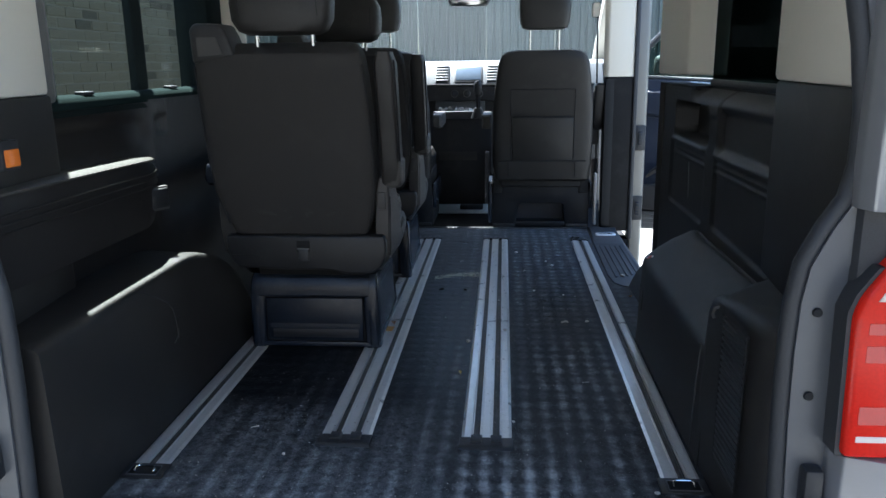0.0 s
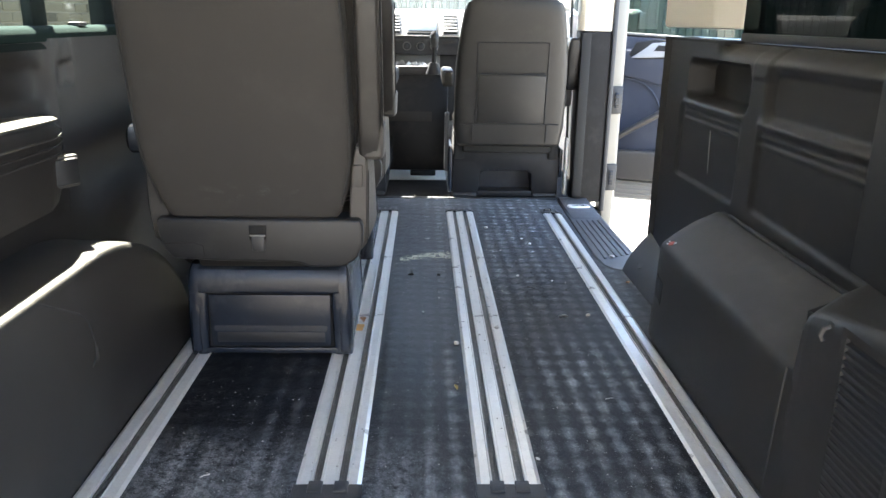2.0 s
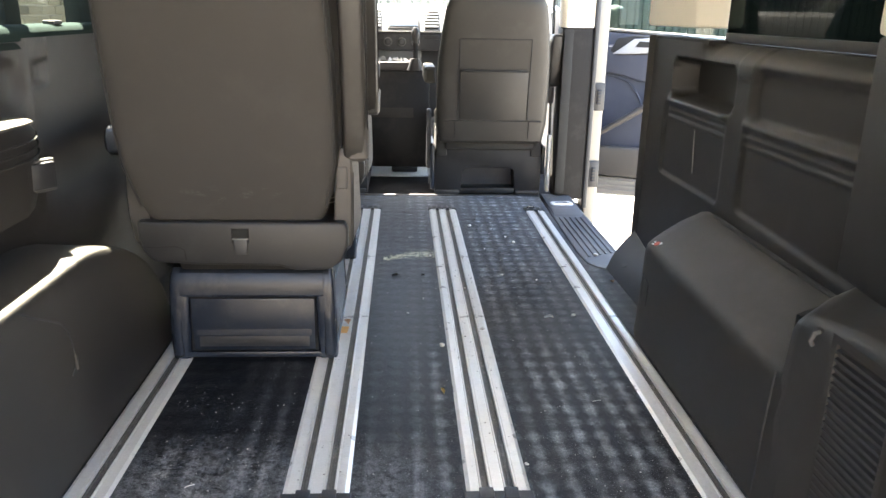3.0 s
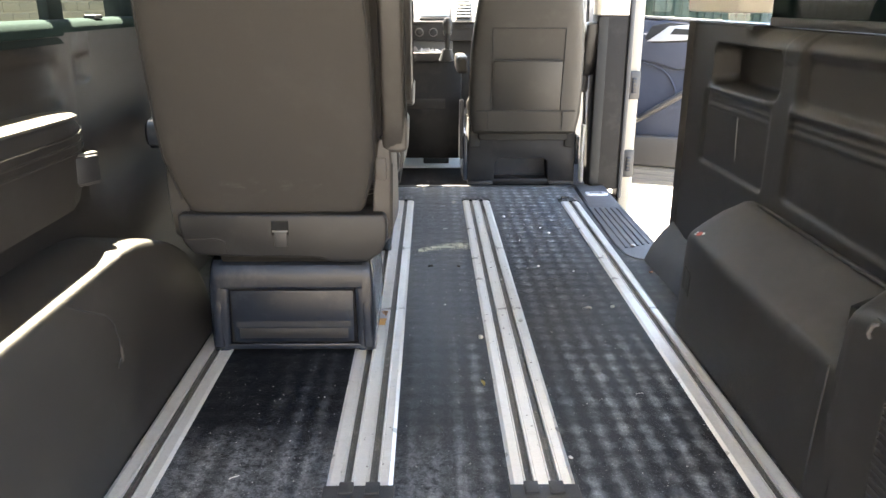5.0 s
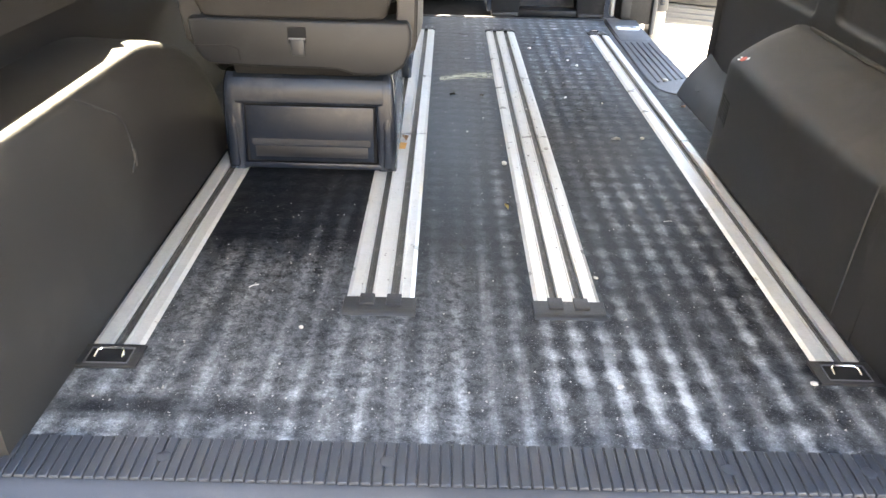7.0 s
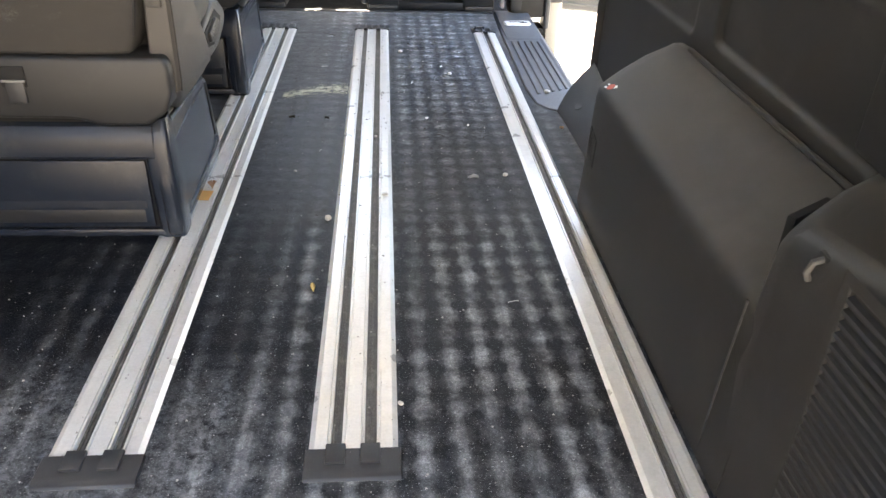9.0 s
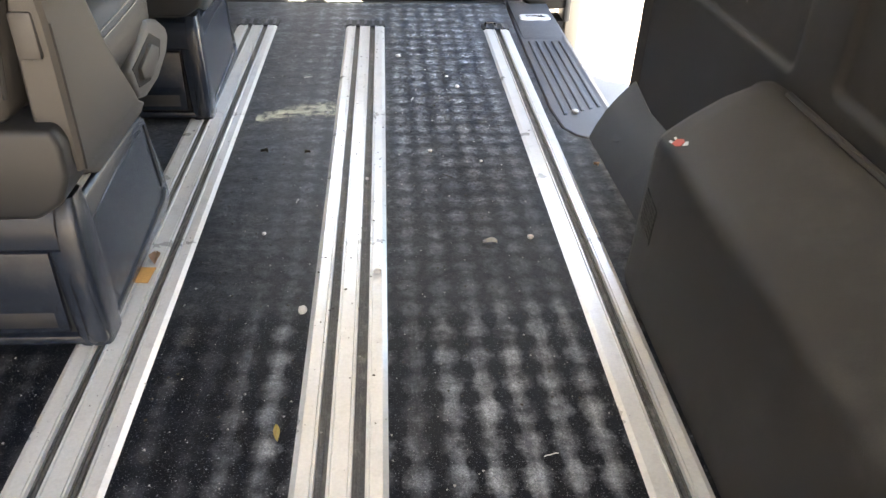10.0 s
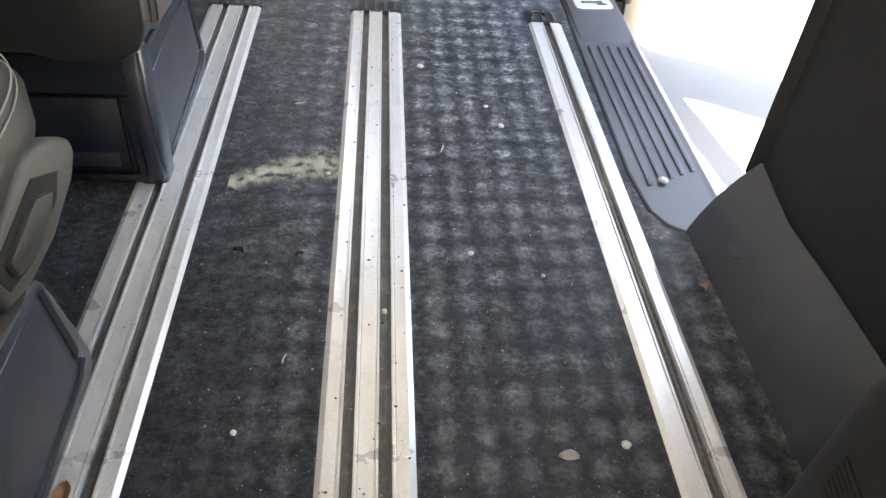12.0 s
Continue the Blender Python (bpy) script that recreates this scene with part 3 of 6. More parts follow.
# ---- seat rails ----
def rail(strips, y0, y1, ring, text):
    """Aluminium strips with raised lips along dark slots, let into the floor."""
    x0 = strips[0][0]
    total = strips[-1][1] - x0
    th = thing("seat_rail", text, "rail", (x0, 0, 0), "seat rails in the floor")
    part("channel", box(0.0, total, y0, y1, -0.014, -0.0055), M_GROOVE, th, "dirty grey rail groove")
    for i, (a, b) in enumerate(strips):
        a, b = a - x0, b - x0
        first, last = i == 0, i == len(strips) - 1
        prof = [(a, -0.012)]
        prof += [(a, 0.0002), (a + 0.0075, 0.0040)] if first else [(a, 0.0046), (a + 0.0006, 0.0056), (a + 0.0034, 0.0056), (a + 0.0040, 0.0024), (a + 0.0052, 0.0022), (a + 0.0060, 0.0038)]
        prof += [(b - 0.0075, 0.0040), (b, 0.0002)] if last else [(b - 0.0056, 0.0038), (b - 0.0048, 0.0022), (b - 0.0036, 0.0024), (b - 0.0030, 0.0056), (b - 0.0005, 0.0056), (b, 0.0046)]
        prof += [(b, -0.012)]
        part("strip", prism(prof, y0, y1, "y"), M_ALU, th, sharp=0.3)
        if not last:
            c = strips[i + 1][0] - x0
            mid = (b + c) / 2
            part("groove_lip", prism([(b, -0.0056), (b, -0.0022), (b + 0.0032, -0.0022), (b + 0.0032, -0.0056)], y0, y1, "y"), M_GROOVE, th)
            part("groove_lip", prism([(c - 0.0032, -0.0056), (c - 0.0032, -0.0022), (c, -0.0022), (c, -0.0056)], y0, y1, "y"), M_GROOVE, th)
            part("groove_rib", prism([(mid - 0.0011, -0.0056), (mid - 0.0008, -0.0034), (mid + 0.0008, -0.0034), (mid + 0.0011, -0.0056)], y0, y1, "y"), M_GROOVE, th)
    if ring:
        part("end_cap", box(-0.010, total + 0.008, y0 - 0.060, y0 - 0.001, 0.0, 0.0065, 0.003), M_TRIM_B, th, "black plastic end cap")
        c = total / 2
        rim = [(c - 0.034, y0 - 0.014), (c + 0.034, y0 - 0.014), (c + 0.034, y0 - 0.052), (c - 0.034, y0 - 0.052)]
        part("ring_well", box(c - 0.032, c + 0.032, y0 - 0.050, y0 - 0.016, 0.004, 0.0070, 0.002), M_HOLLOW_SHADE, th)
        part("well_rim", tube([(a, b, 0.0068) for a, b in rim], 0.0016, 6, None, True), M_STEP, th)
        part("tie_ring", tube([(c - 0.022, y0 - 0.040, 0.007), (c - 0.021, y0 - 0.026, 0.0105), (c - 0.015, y0 - 0.020, 0.0115), (c + 0.015, y0 - 0.020, 0.0115), (c + 0.021, y0 - 0.026, 0.0105), (c + 0.022, y0 - 0.040, 0.007)], 0.0026), M_CHROME, th, "chrome lashing ring")
    else:
        part("end_cap", prism([(y0 - 0.056, 0.0), (y0 - 0.052, 0.0045), (y0 - 0.040, 0.0060), (y0 - 0.001, 0.0060), (y0 - 0.001, 0.0)], -0.004, total + 0.004, "x", 0.0012, 1), M_TRIM_B, th, "black plastic end cap")
        for (a, b), (c, d) in zip(strips, strips[1:]):
            mid = (b + c) / 2 - x0
            part("lug", box(mid - 0.0135, mid + 0.0135, y0 - 0.030, y0 + 0.004, 0.004, 0.0105, 0.0018), M_TRIM_B, th)
    # far ramp
    part("far_cap", prism([(y1 + 0.001, 0.0), (y1 + 0.001, 0.005), (y1 + 0.07, 0.0015), (y1 + 0.07, 0.0)], -0.002, total + 0.002, "x"), M_TRIM_B, th, "dark ribbed end cap")
    w = 2 * len(strips) - 1
    for k in range(w):
        cx = total * (k + 0.5) / w
        part("far_rib", prism([(y1 + 0.004, 0.003), (y1 + 0.004, 0.008), (y1 + 0.064, 0.005), (y1 + 0.064, 0.0)], cx - 0.004, cx + 0.004, "x"), M_STEP, th)
    return th


for row in RAILS:
    rail(*row)
part("far_hook", tube([(0.56, 2.64, 0.006), (0.562, 2.662, 0.009), (0.59, 2.662, 0.009), (0.592, 2.64, 0.006)], 0.003), M_CHROME, bpy.data.objects["seat_rail.003"], "chrome lashing ring").location.x = -0.549

# ---- step well of the side door ----
step = thing("step_sill", "grey ribbed plastic entry sill of the side door", "sill", kind="structure")
part("cover", prism([(0.712, 1.80), (0.79, 1.895), (0.80, 2.45), (0.80, 2.90), (0.665, 2.90), (0.655, 2.60), (0.648, 1.98), (0.658, 1.86), (0.68, 1.82)], -0.05, 0.004, "z", 0.003, 1), M_STEP, step)
for k in range(5):
    x = 0.674 + 0.024 * k
    part("rib", prism([(x, 1.93 + 0.012 * k), (x + 0.010, 1.935 + 0.012 * k), (x + 0.010, 2.48), (x, 2.49)], 0.002, 0.0085, "z", 0.002, 1), M_STEP, step)
part("outer_lip", prism([(0.785, -0.05), (0.805, -0.045), (0.812, -0.005), (0.795, 0.006), (0.785, 0.004)], 1.86, 2.90, "y"), M_STEP, step)
part("lower_step", box(0.80, 0.93, 1.87, 2.92, -0.22, -0.17, 0.01), M_TRIM_B, step)
part("badge_bracket", prism([(2.48, 0.002), (2.54, 0.0055), (2.62, 0.0085), (2.86, 0.016), (2.90, 0.016), (2.90, -0.03), (2.48, -0.03)], 0.664, 0.800, "x", 0.003), M_STEP, step)
badge = thing("sill_badge", "bright silver badge plate with dark lettering on the sill", "badge", (0.732, 2.715, 0.0120))
badge.rotation_euler = (radians(2), 0, radians(4))
bmb = loft([oval(0, 0, 0.0, 0.052, 0.024, 5, 32), oval(0, 0, 0.005, 0.050, 0.022, 5, 32)])
part("plate", bmb, M_BADGE, badge)
x = -0.030
for w in (0.008, 0.006, 0.004, 0.006, 0.003, 0.006, 0.006, 0.007):
    part("bar", box(x, x + w * 0.8, -0.002, 0.008, 0.0055, 0.0066), M_SEAM, badge)
    x += w + 0.0015
part("bar", box(0.010, 0.034, -0.012, -0.006, 0.0055, 0.0066), M_SEAM, badge)

# ---- van: right side ----
wall_right = thing("wall_right", "dark grey plastic side trim panel with a map pocket", "wall panel", kind="structure")


def right_depth(y, z):
    d = 0.078 * bump_in(y, z, 1.200, 1.640, 0.625, 0.738, 0.026, 0.008)
    d += 0.016 * bump_in(y, z, 0.36, 1.095, 0.620, 0.738, 0.040, 0.014)
    d += 0.008 * bump_in(y, z, 1.225, 1.690, 0.382, 0.604, 0.020, 0.008)
    d += 0.008 * bump_in(y, z, 0.36, 1.110, 0.380 + 0.03 * (y - 0.6), 0.604, 0.020, 0.008)
    for a, b in ((1.215, 1.680), (0.40, 1.130)):
        inside = ramp(y, a, a + 0.03) * ramp(y, b, b - 0.03)
        d -= 0.010 * inside * math.exp(-((z - 0.608) / 0.014) ** 2)
        for zl in (0.580, 0.560):
            d -= 0.0045 * inside * math.exp(-((z - zl + 0.01 * (1 - inside)) / 0.0055) ** 2)
    d -= 0.006 * bump_in(y, z, 1.085, 1.180, 0.715, 0.800, 0.012, 0.006)
    d += 0.050 * ramp(y, 1.44, 1.36) * max(0.0, (z - 0.745) / 0.045) ** 2
    return d


rows_z = [0.0, 0.05, 0.10, 0.15, 0.20, 0.25, 0.30, 0.33] + [0.345 + 0.0045 * k for k in range(100)]
part("panel", moulded(0.818, 1, 0.40, 1.86, 180, rows_z, right_depth), M_TRIM, wall_right, "grey grained plastic trim", 1.3)
part("panel_slit", tube([(0.8235, 1.436, 0.548), (0.8265, 1.428, 0.425)], 0.0012, 5), M_STITCH, wall_right)
part("shell", box(0.90, 0.945, 0.06, 1.90, -0.40, 0.80, 0.01), M_PAINT, wall_right, "silver painted body side")
part("window_ledge", prism([(0.862, 0.778), (0.872, 0.793), (0.93, 0.796), (0.93, 0.77)], 0.40, 1.40, "y"), M_SEAM, wall_right)
part("window_ledge", prism([(0.820, 0.785), (0.824, 0.797), (0.93, 0.798), (0.93, 0.77)], 1.40, 1.86, "y"), M_SEAM, wall_right)
part("window_seal", box(0.872, 0.888, 0.62, 1.42, 0.795, 0.818, 0.003), M_RUBBER, wall_right)
# edge of the panel at the side door
part("door_edge", prism([(0.80, 1.86), (0.82, 1.875), (0.93, 1.885), (0.93, 1.84), (0.82, 1.84)], 0.09, 0.80, "z", 0.004), M_TRIM, wall_right)
# pillars, beige above the belt line
part("c_pillar", prism([(0.890, 1.44), (0.815, 1.50), (0.79, 1.86), (0.93, 1.90), (0.93, 1.44)], 0.828, 1.42, "z", 0.012), M_BEIGE, wall_right, "beige upper pillar trim")
part("d_pillar", prism([(0.742, 0.085), (0.80, 0.62), (0.93, 0.62), (0.93, 0.05), (0.76, 0.05)], 0.832, 1.42, "z", 0.012), M_BEIGE, wall_right, "beige upper pillar trim")
part("d_pillar_lower", prism([(0.744, 0.09), (0.805, 0.62), (0.90, 0.62), (0.90, 0.09)], 0.40, 0.832, "z", 0.008), M_TRIM, wall_right, "dark lower pillar trim")
part("window_header", box(0.80, 0.93, 0.05, 1.90, 1.26, 1.42, 0.01), M_BEIGE, wall_right)
part("pane", box(0.884, 0.888, 0.60, 1.44, 0.80, 1.28), M_GLASS_DARK, wall_right, "dark tinted window glass")

# wheel arch box
arch = thing("wheel_arch_cover", "dark grey plastic wheel arch cover with a red warning label", "trim", kind="structure")
rings = []
for y, a, zi, zo in ((0.42, 0.638, 0.264, 0.350), (0.80, 0.638, 0.266, 0.351), (1.05, 0.638, 0.268, 0.353), (1.16, 0.639, 0.270, 0.355), (1.215, 0.640, 0.272, 0.357), (1.248, 0.643, 0.271, 0.356), (1.268, 0.648, 0.266, 0.352), (1.282, 0.655, 0.256, 0.344), (1.292, 0.664, 0.240, 0.330), (1.298, 0.676, 0.215, 0.31)):
    def top(u, z0=zi, z1=zo, b=0.014 * ramp(y, 1.02, 1.24)):
        return z0 + (z1 - z0) * u + b * 4 * u * (1 - u)
    rings.append([(a, y, 0.0), (a + 0.002, y, 0.03), (a + 0.010, y, zi - 0.030), (a + 0.0115, y, zi - 0.016), (a + 0.0155, y, zi - 0.005), (a + 0.023, y, zi + 0.003), (a + 0.034, y, top(0.09)), (a + 0.055, y, top(0.22)), (a + 0.10, y, top(0.52)), (a + 0.14, y, top(0.78)), (0.802, y, top(0.965)), (0.812, y, zo - 0.001), (0.85, y, zo + 0.002), (0.85, y, 0.0)])
part("cover", loft(rings), M_TRIM, arch, sharp=0.9)
part("top_ridge", tube([(0.812, 0.45, 0.351), (0.812, 0.80, 0.352), (0.812, 1.05, 0.354), (0.812, 1.20, 0.356)], 0.006), M_TRIM, arch)
bm = plate([(0.6438, 1.1800, 0.111), (0.6468, 1.2420, 0.120), (0.6490, 1.2420, 0.182), (0.6460, 1.1800, 0.173)], 0.004)
grille = part("vent_recess", bm, M_HOLLOW_SHADE, arch, "dark louvred air vent")
for k in range(7):
    z = 0.1140 + 0.0086 * k
    q = 0.0003 * k
    bm = plate([(0.6426 + q, 1.1820, z), (0.6456 + q, 1.2405, z + 0.009), (0.6458 + q, 1.2405, z + 0.0135), (0.6428 + q, 1.1820, z + 0.0045)], 0.0030)
    part("louvre", bm, M_TRIM, grille)
# kick panel between arch and side door
low = [(0.714, 1.808, 0.0), (0.716, 1.70, 0.0), (0.718, 1.55, 0.0), (0.720, 1.40, 0.0), (0.722, 1.20, 0.0)]
high = [(0.806, 1.824, 0.132), (0.806, 1.70, 0.110), (0.806, 1.55, 0.118), (0.806, 1.40, 0.12), (0.806, 1.20, 0.12)]
bm = bmesh.new()
cols = [[bm.verts.new(Vector(a).lerp(Vector(b), u) + Vector((-0.010, 0, 0.004)) * math.sin(math.pi * u)) for u in (0, 0.25, 0.5, 0.75, 1)] for a, b in zip(low, high)]
for c, d in zip(cols, cols[1:]):
    for k in range(4):
        bm.faces.new((c[k], c[k + 1], d[k + 1], d[k]))
bmesh.ops.recalc_face_normals(bm, faces=bm.faces)
bmesh.ops.solidify(bm, geom=bm.faces[:], thickness=0.006)
part("kick_panel", bm, M_SILL, arch, "smooth grey kick panel", 1.0)
part("kick_gap", tube([(p[0] - 0.002, p[1], 0.0012) for p in low], 0.0026, 6), M_HOLLOW_SHADE, arch)
part("kick_plug", loft([oval(0, 0, 0.0, 0.024, 0.024, 2, 20), oval(0, 0, 0.0012, 0.023, 0.023, 2, 20)]), M_SILL, arch).matrix_basis = pose(0.748, 1.70, 0.062, 0, -48, 0)
label = thing("warning_label", "small red and white torn sticker on the arch cover", "sticker", (0.6675, 1.204, 0.2792))
label.scale = (0.8, 0.8, 0.8)
label.rotation_mode = "ZYX"
label.rotation_euler = (radians(2.0), radians(-39), radians(-62))
part("red_patch", prism([(-0.014, -0.006), (-0.004, -0.010), (0.008, -0.008), (0.012, 0.003), (0.004, 0.009), (-0.012, 0.006)], 0, 0.0012, "z"), M_LABEL, label)
part("torn_edge", prism([(-0.026, -0.003), (-0.015, -0.006), (-0.015, -0.001), (-0.024, 0.001)], 0, 0.0012, "z"), M_BADGE, label)
part("torn_edge", prism([(-0.022, 0.007), (-0.014, 0.003), (-0.013, 0.008), (-0.019, 0.011)], 0, 0.0012, "z"), M_BADGE, label)
part("torn_edge", prism([(0.0125, -0.006), (0.024, -0.002), (0.019, 0.006), (0.0125, 0.004)], 0, 0.0010, "z"), M_BADGE, label)

# rear corner tower with air vent: upright inner face, front face slanting to the wall
tower = thing("vent_tower", "dark plastic rear corner trim with a slatted air vent", "trim", kind="structure")
plan = [(0.668, 0.085), (0.655, 0.10), (0.648, 0.16), (0.644, 0.30), (0.641, 0.44), (0.642, 0.474), (0.649, 0.488), (0.670, 0.505), (0.735, 0.548), (0.83, 0.600), (0.86, 0.60), (0.86, 0.085)]
crest = [0.430, 0.432, 0.428, 0.412, 0.388, 0.376, 0.374, 0.378, 0.392, 0.402, 0.402, 0.450]


def tower_ring(k):
    """One level of the tower, k from the floor (0) to its rounded top (5)."""
    ring = []
    for (x, y), top in zip(plan, crest):
        inset, z = ((0.0, 0.0), (0.0, 0.18), (0.004, top - 0.028), (0.008, top - 0.010), (0.016, top - 0.001), (0.030, top + 0.004))[k]
        lean = 0.012 * ramp(y, 0.40, 0.50) * z / 0.37
        ring.append((min(0.86, x + inset + lean), max(0.085, y - inset * (1.2 if y > 0.45 else 0.0)), z))
    return ring


part("cover", loft([tower_ring(k) for k in range(6)]), M_TRIM, tower, sharp=0.8)
part("joint", tube([(0.6395, 0.492, 0.004), (0.6420, 0.490, 0.14), (0.6480, 0.489, 0.262)], 0.0022, 6), M_TRIM_B, tower)
part("joint_slot", prism([(0.700, 0.525), (0.772, 0.572), (0.768, 0.582), (0.695, 0.535)], 0.300, 0.352, "z"), M_HOLLOW_SHADE, tower)
part("vent_frame", relief(0.6425, 1, 0.170, 0.335, 0.060, 0.405, [(0.183, 0.322, 0.078, 0.390, 0.012)], 0.003), M_TRIM, tower)
for k in range(23):
    z = 0.082 + 0.0134 * k
    part("slat", prism([(0.6425, z), (0.6535, z + 0.005), (0.6535, z + 0.0085), (0.6425, z + 0.0045)], 0.183, 0.322, "y"), M_TRIM_B, tower)
hook = thing("bag_hook", "small worn plastic bag hook on the trim", "hook", (0.6545, 0.385, 0.374))
part("stem", tube([(0.0, 0, 0.010), (-0.012, 0, 0.006), (-0.016, 0, -0.006), (-0.012, 0, -0.014)], 0.004), M_SEATSIDE, hook)
part("plate", box(-0.003, 0.004, -0.010, 0.010, -0.008, 0.016, 0.002), M_TRIM, hook)


# ---- tailgate opening: seals, flange, tail lamps ----
def rear_frame(s):
    """One side of the tailgate opening: s is +1 right, -1 left."""
    fr = thing("tailgate_frame", "dark grey body flange with a rubber tailgate seal", "body frame", group="tailgate opening", kind="structure")
    line = [(0.684, -0.03), (0.677, 0.15), (0.671, 0.30), (0.670, 0.42), (0.673, 0.50), (0.682, 0.56), (0.710, 0.62), (0.738, 0.665), (0.749, 0.72), (0.749, 0.80), (0.735, 0.90), (0.717, 0.98), (0.69, 1.20), (0.66, 1.38)]
    part("seal", tube([(s * x, 0.065, z) for x, z in line], 0.016, 10), M_RUBBER, fr, "grey rubber seal")
    inner = [(s * (x + 0.006), z) for x, z in line]
    outer = [(s * max(x + 0.052, 0.745), z) for x, z in line]
    bm = bmesh.new()
    for a, b, c, d in zip(inner, inner[1:], outer[1:], outer):
        bm.faces.new([bm.verts.new((p[0], 0.045, p[1])) for p in (a, b, c, d)])
    bmesh.ops.remove_doubles(bm, verts=bm.verts, dist=1e-5)
    ext = bmesh.ops.extrude_face_region(bm, geom=bm.faces[:])
    for v in ext["geom"]:
        if isinstance(v, bmesh.types.BMVert):
            v.co.y += 0.05
    part("flange", bm, M_FRAME, fr, "grey painted flange")
    for z in (0.343, 0.486):
        part("bolt_hole", loft([oval(0, 0, 0, 0.008, 0.008, 2, 14), oval(0, 0, 0.004, 0.007, 0.007, 2, 14)]), M_SEAM, fr).matrix_basis = pose(s * 0.704, 0.044, z, 90)
    # body corner outside the flange
    prof = [(0.738, 0.06), (0.740, 0.03), (0.752, 0.002), (0.83, -0.025), (0.90, -0.01), (0.945, 0.06), (0.945, 0.12), (0.80, 0.12)]
    part("corner_lower", prism([(s * x, y) for x, y in prof], -0.40, 0.258, "z", 0.004), M_PAINT, fr, "silver painted body corner")
    part("corner_upper", prism([(s * x, y) for x, y in prof], 0.655, 1.40, "z", 0.004), M_PAINT, fr, "silver painted body corner")
    part("corner_inner", prism([(s * x, y + 0.03) for x, y in prof], 0.258, 0.655, "z"), M_RUBBER, fr)
    part("lock_block", box(*sorted((s * 0.702, s * 0.734)), 0.015, 0.05, 0.150, 0.222, 0.008), M_TRIM_B, fr)
    lamp = thing("tail_lamp", "red tail lamp with dark bands and a pale reversing strip", "tail lamp", group="tail lamps")
    body = [(0.742, 0.262), (0.737, 0.500), (0.748, 0.530), (0.777, 0.572), (0.83, 0.645), (0.93, 0.645), (0.948, 0.45), (0.938, 0.262)]
    part("lens", prism([(s * x, z) for x, z in body], -0.014, 0.070, "y", 0.012, 3), M_RED, lamp)
    for z0, z1, mt, nm, lb in ((0.292, 0.302, M_CLEAR, "reversing_strip", "pale lens strip"), (0.322, 0.352, M_REDDARK, "band", "dark red band"), (0.425, 0.452, M_REDDARK, "band", "dark red band"), (0.470, 0.488, M_REDDARK, "band", "dark red band")):
        part(nm, box(*sorted((s * 0.758, s * 0.925)), -0.0148, -0.008, z0, z1), mt, lamp, lb)
    part("indicator", prism([(s * 0.765, 0.522), (s * 0.800, 0.578), (s * 0.92, 0.60), (s * 0.925, 0.522)], -0.0165, -0.005, "y", 0.003), M_CLEAR, lamp, "pale indicator lens")
    part("gasket", prism([(s * (x - 0.007), z) for x, z in body[:4]] + [(s * (x + 0.003), z) for x, z in body[3::-1]], 0.0, 0.066, "y"), M_RUBBER, lamp)


rear_frame(1)
rear_frame(-1)
part("bumper", prism([(-0.06, -0.05), (-0.20, -0.07), (-0.23, -0.14), (-0.22, -0.38), (-0.06, -0.40)], -0.93, 0.93, "x", 0.015), M_PAINT, sill, "silver bumper")

# ---- van: left side ----
wall_left = thing("wall_left", "dark grey plastic side trim with sunlit armrest ledge", "wall panel", kind="structure")


def left_depth(y, z):
    d = 0.014 * bump_in(y, z, -0.20, 0.965, 0.655, 0.742, 0.04, 0.016)
    d += 0.012 * bump_in(y, z, 1.022, 1.078, 0.690, 0.738, 0.008, 0.005)
    d -= 0.006 * bump_in(y, z, 1.012, 1.088, 0.742, 0.792, 0.012, 0.006)
    d += 0.007 * ramp(y, 0.990, 0.978) * ramp(z, 0.40, 0.45)
    d -= 0.004 * math.exp(-((y - 0.985) / 0.007) ** 2) * ramp(z, 0.40, 0.45)
    return d


rows_z = [0.0, 0.1, 0.16, 0.18] + [0.19 + 0.008 * k for k in range(76)]
part("panel", moulded(-0.806, -1, 0.10, 2.95, 240, rows_z, left_depth), M_TRIM_L, wall_left, "grey grained plastic trim", 1.3)
part("shell", box(-0.945, -0.90, 0.06, 4.1, -0.40, 0.80, 0.01), M_PAINT, wall_left, "silver painted body side")
part("window_ledge", prism([(-0.808, 0.768), (-0.813, 0.782), (-0.93, 0.784), (-0.93, 0.762)], 0.10, 2.95, "y"), M_SEALGREEN, wall_left)
part("window_seal", prism([(-0.8065, 0.783), (-0.808, 0.800), (-0.816, 0.811), (-0.832, 0.815), (-0.876, 0.815), (-0.876, 0.783)], 0.50, 1.56, "y", 0.004), M_TEAL, wall_left, "grey-green window rubber")
part("jamb", prism([(-0.806, 0.48), (-0.812, 0.54), (-0.868, 0.640), (-0.884, 0.640), (-0.884, 0.47)], 0.79, 1.30, "z", 0.004), M_ARMGREY, wall_left, "pale grey window jamb")
part("jamb_seal", prism([(-0.800, 0.44), (-0.803, 0.485), (-0.815, 0.485), (-0.82, 0.44)], 0.80, 1.30, "z", 0.004), M_SEAM, wall_left)
part("d_pillar", prism([(-0.742, 0.085), (-0.790, 0.48), (-0.86, 0.57), (-0.93, 0.57), (-0.93, 0.05), (-0.76, 0.05)], 0.822, 1.42, "z", 0.010), M_BEIGE, wall_left, "beige upper pillar trim")
part("d_pillar_lower", prism([(-0.742, 0.09), (-0.785, 0.48), (-0.86, 0.57), (-0.90, 0.57), (-0.90, 0.09)], 0.0, 0.822, "z", 0.008), M_TRIM, wall_left, "dark lower pillar trim")
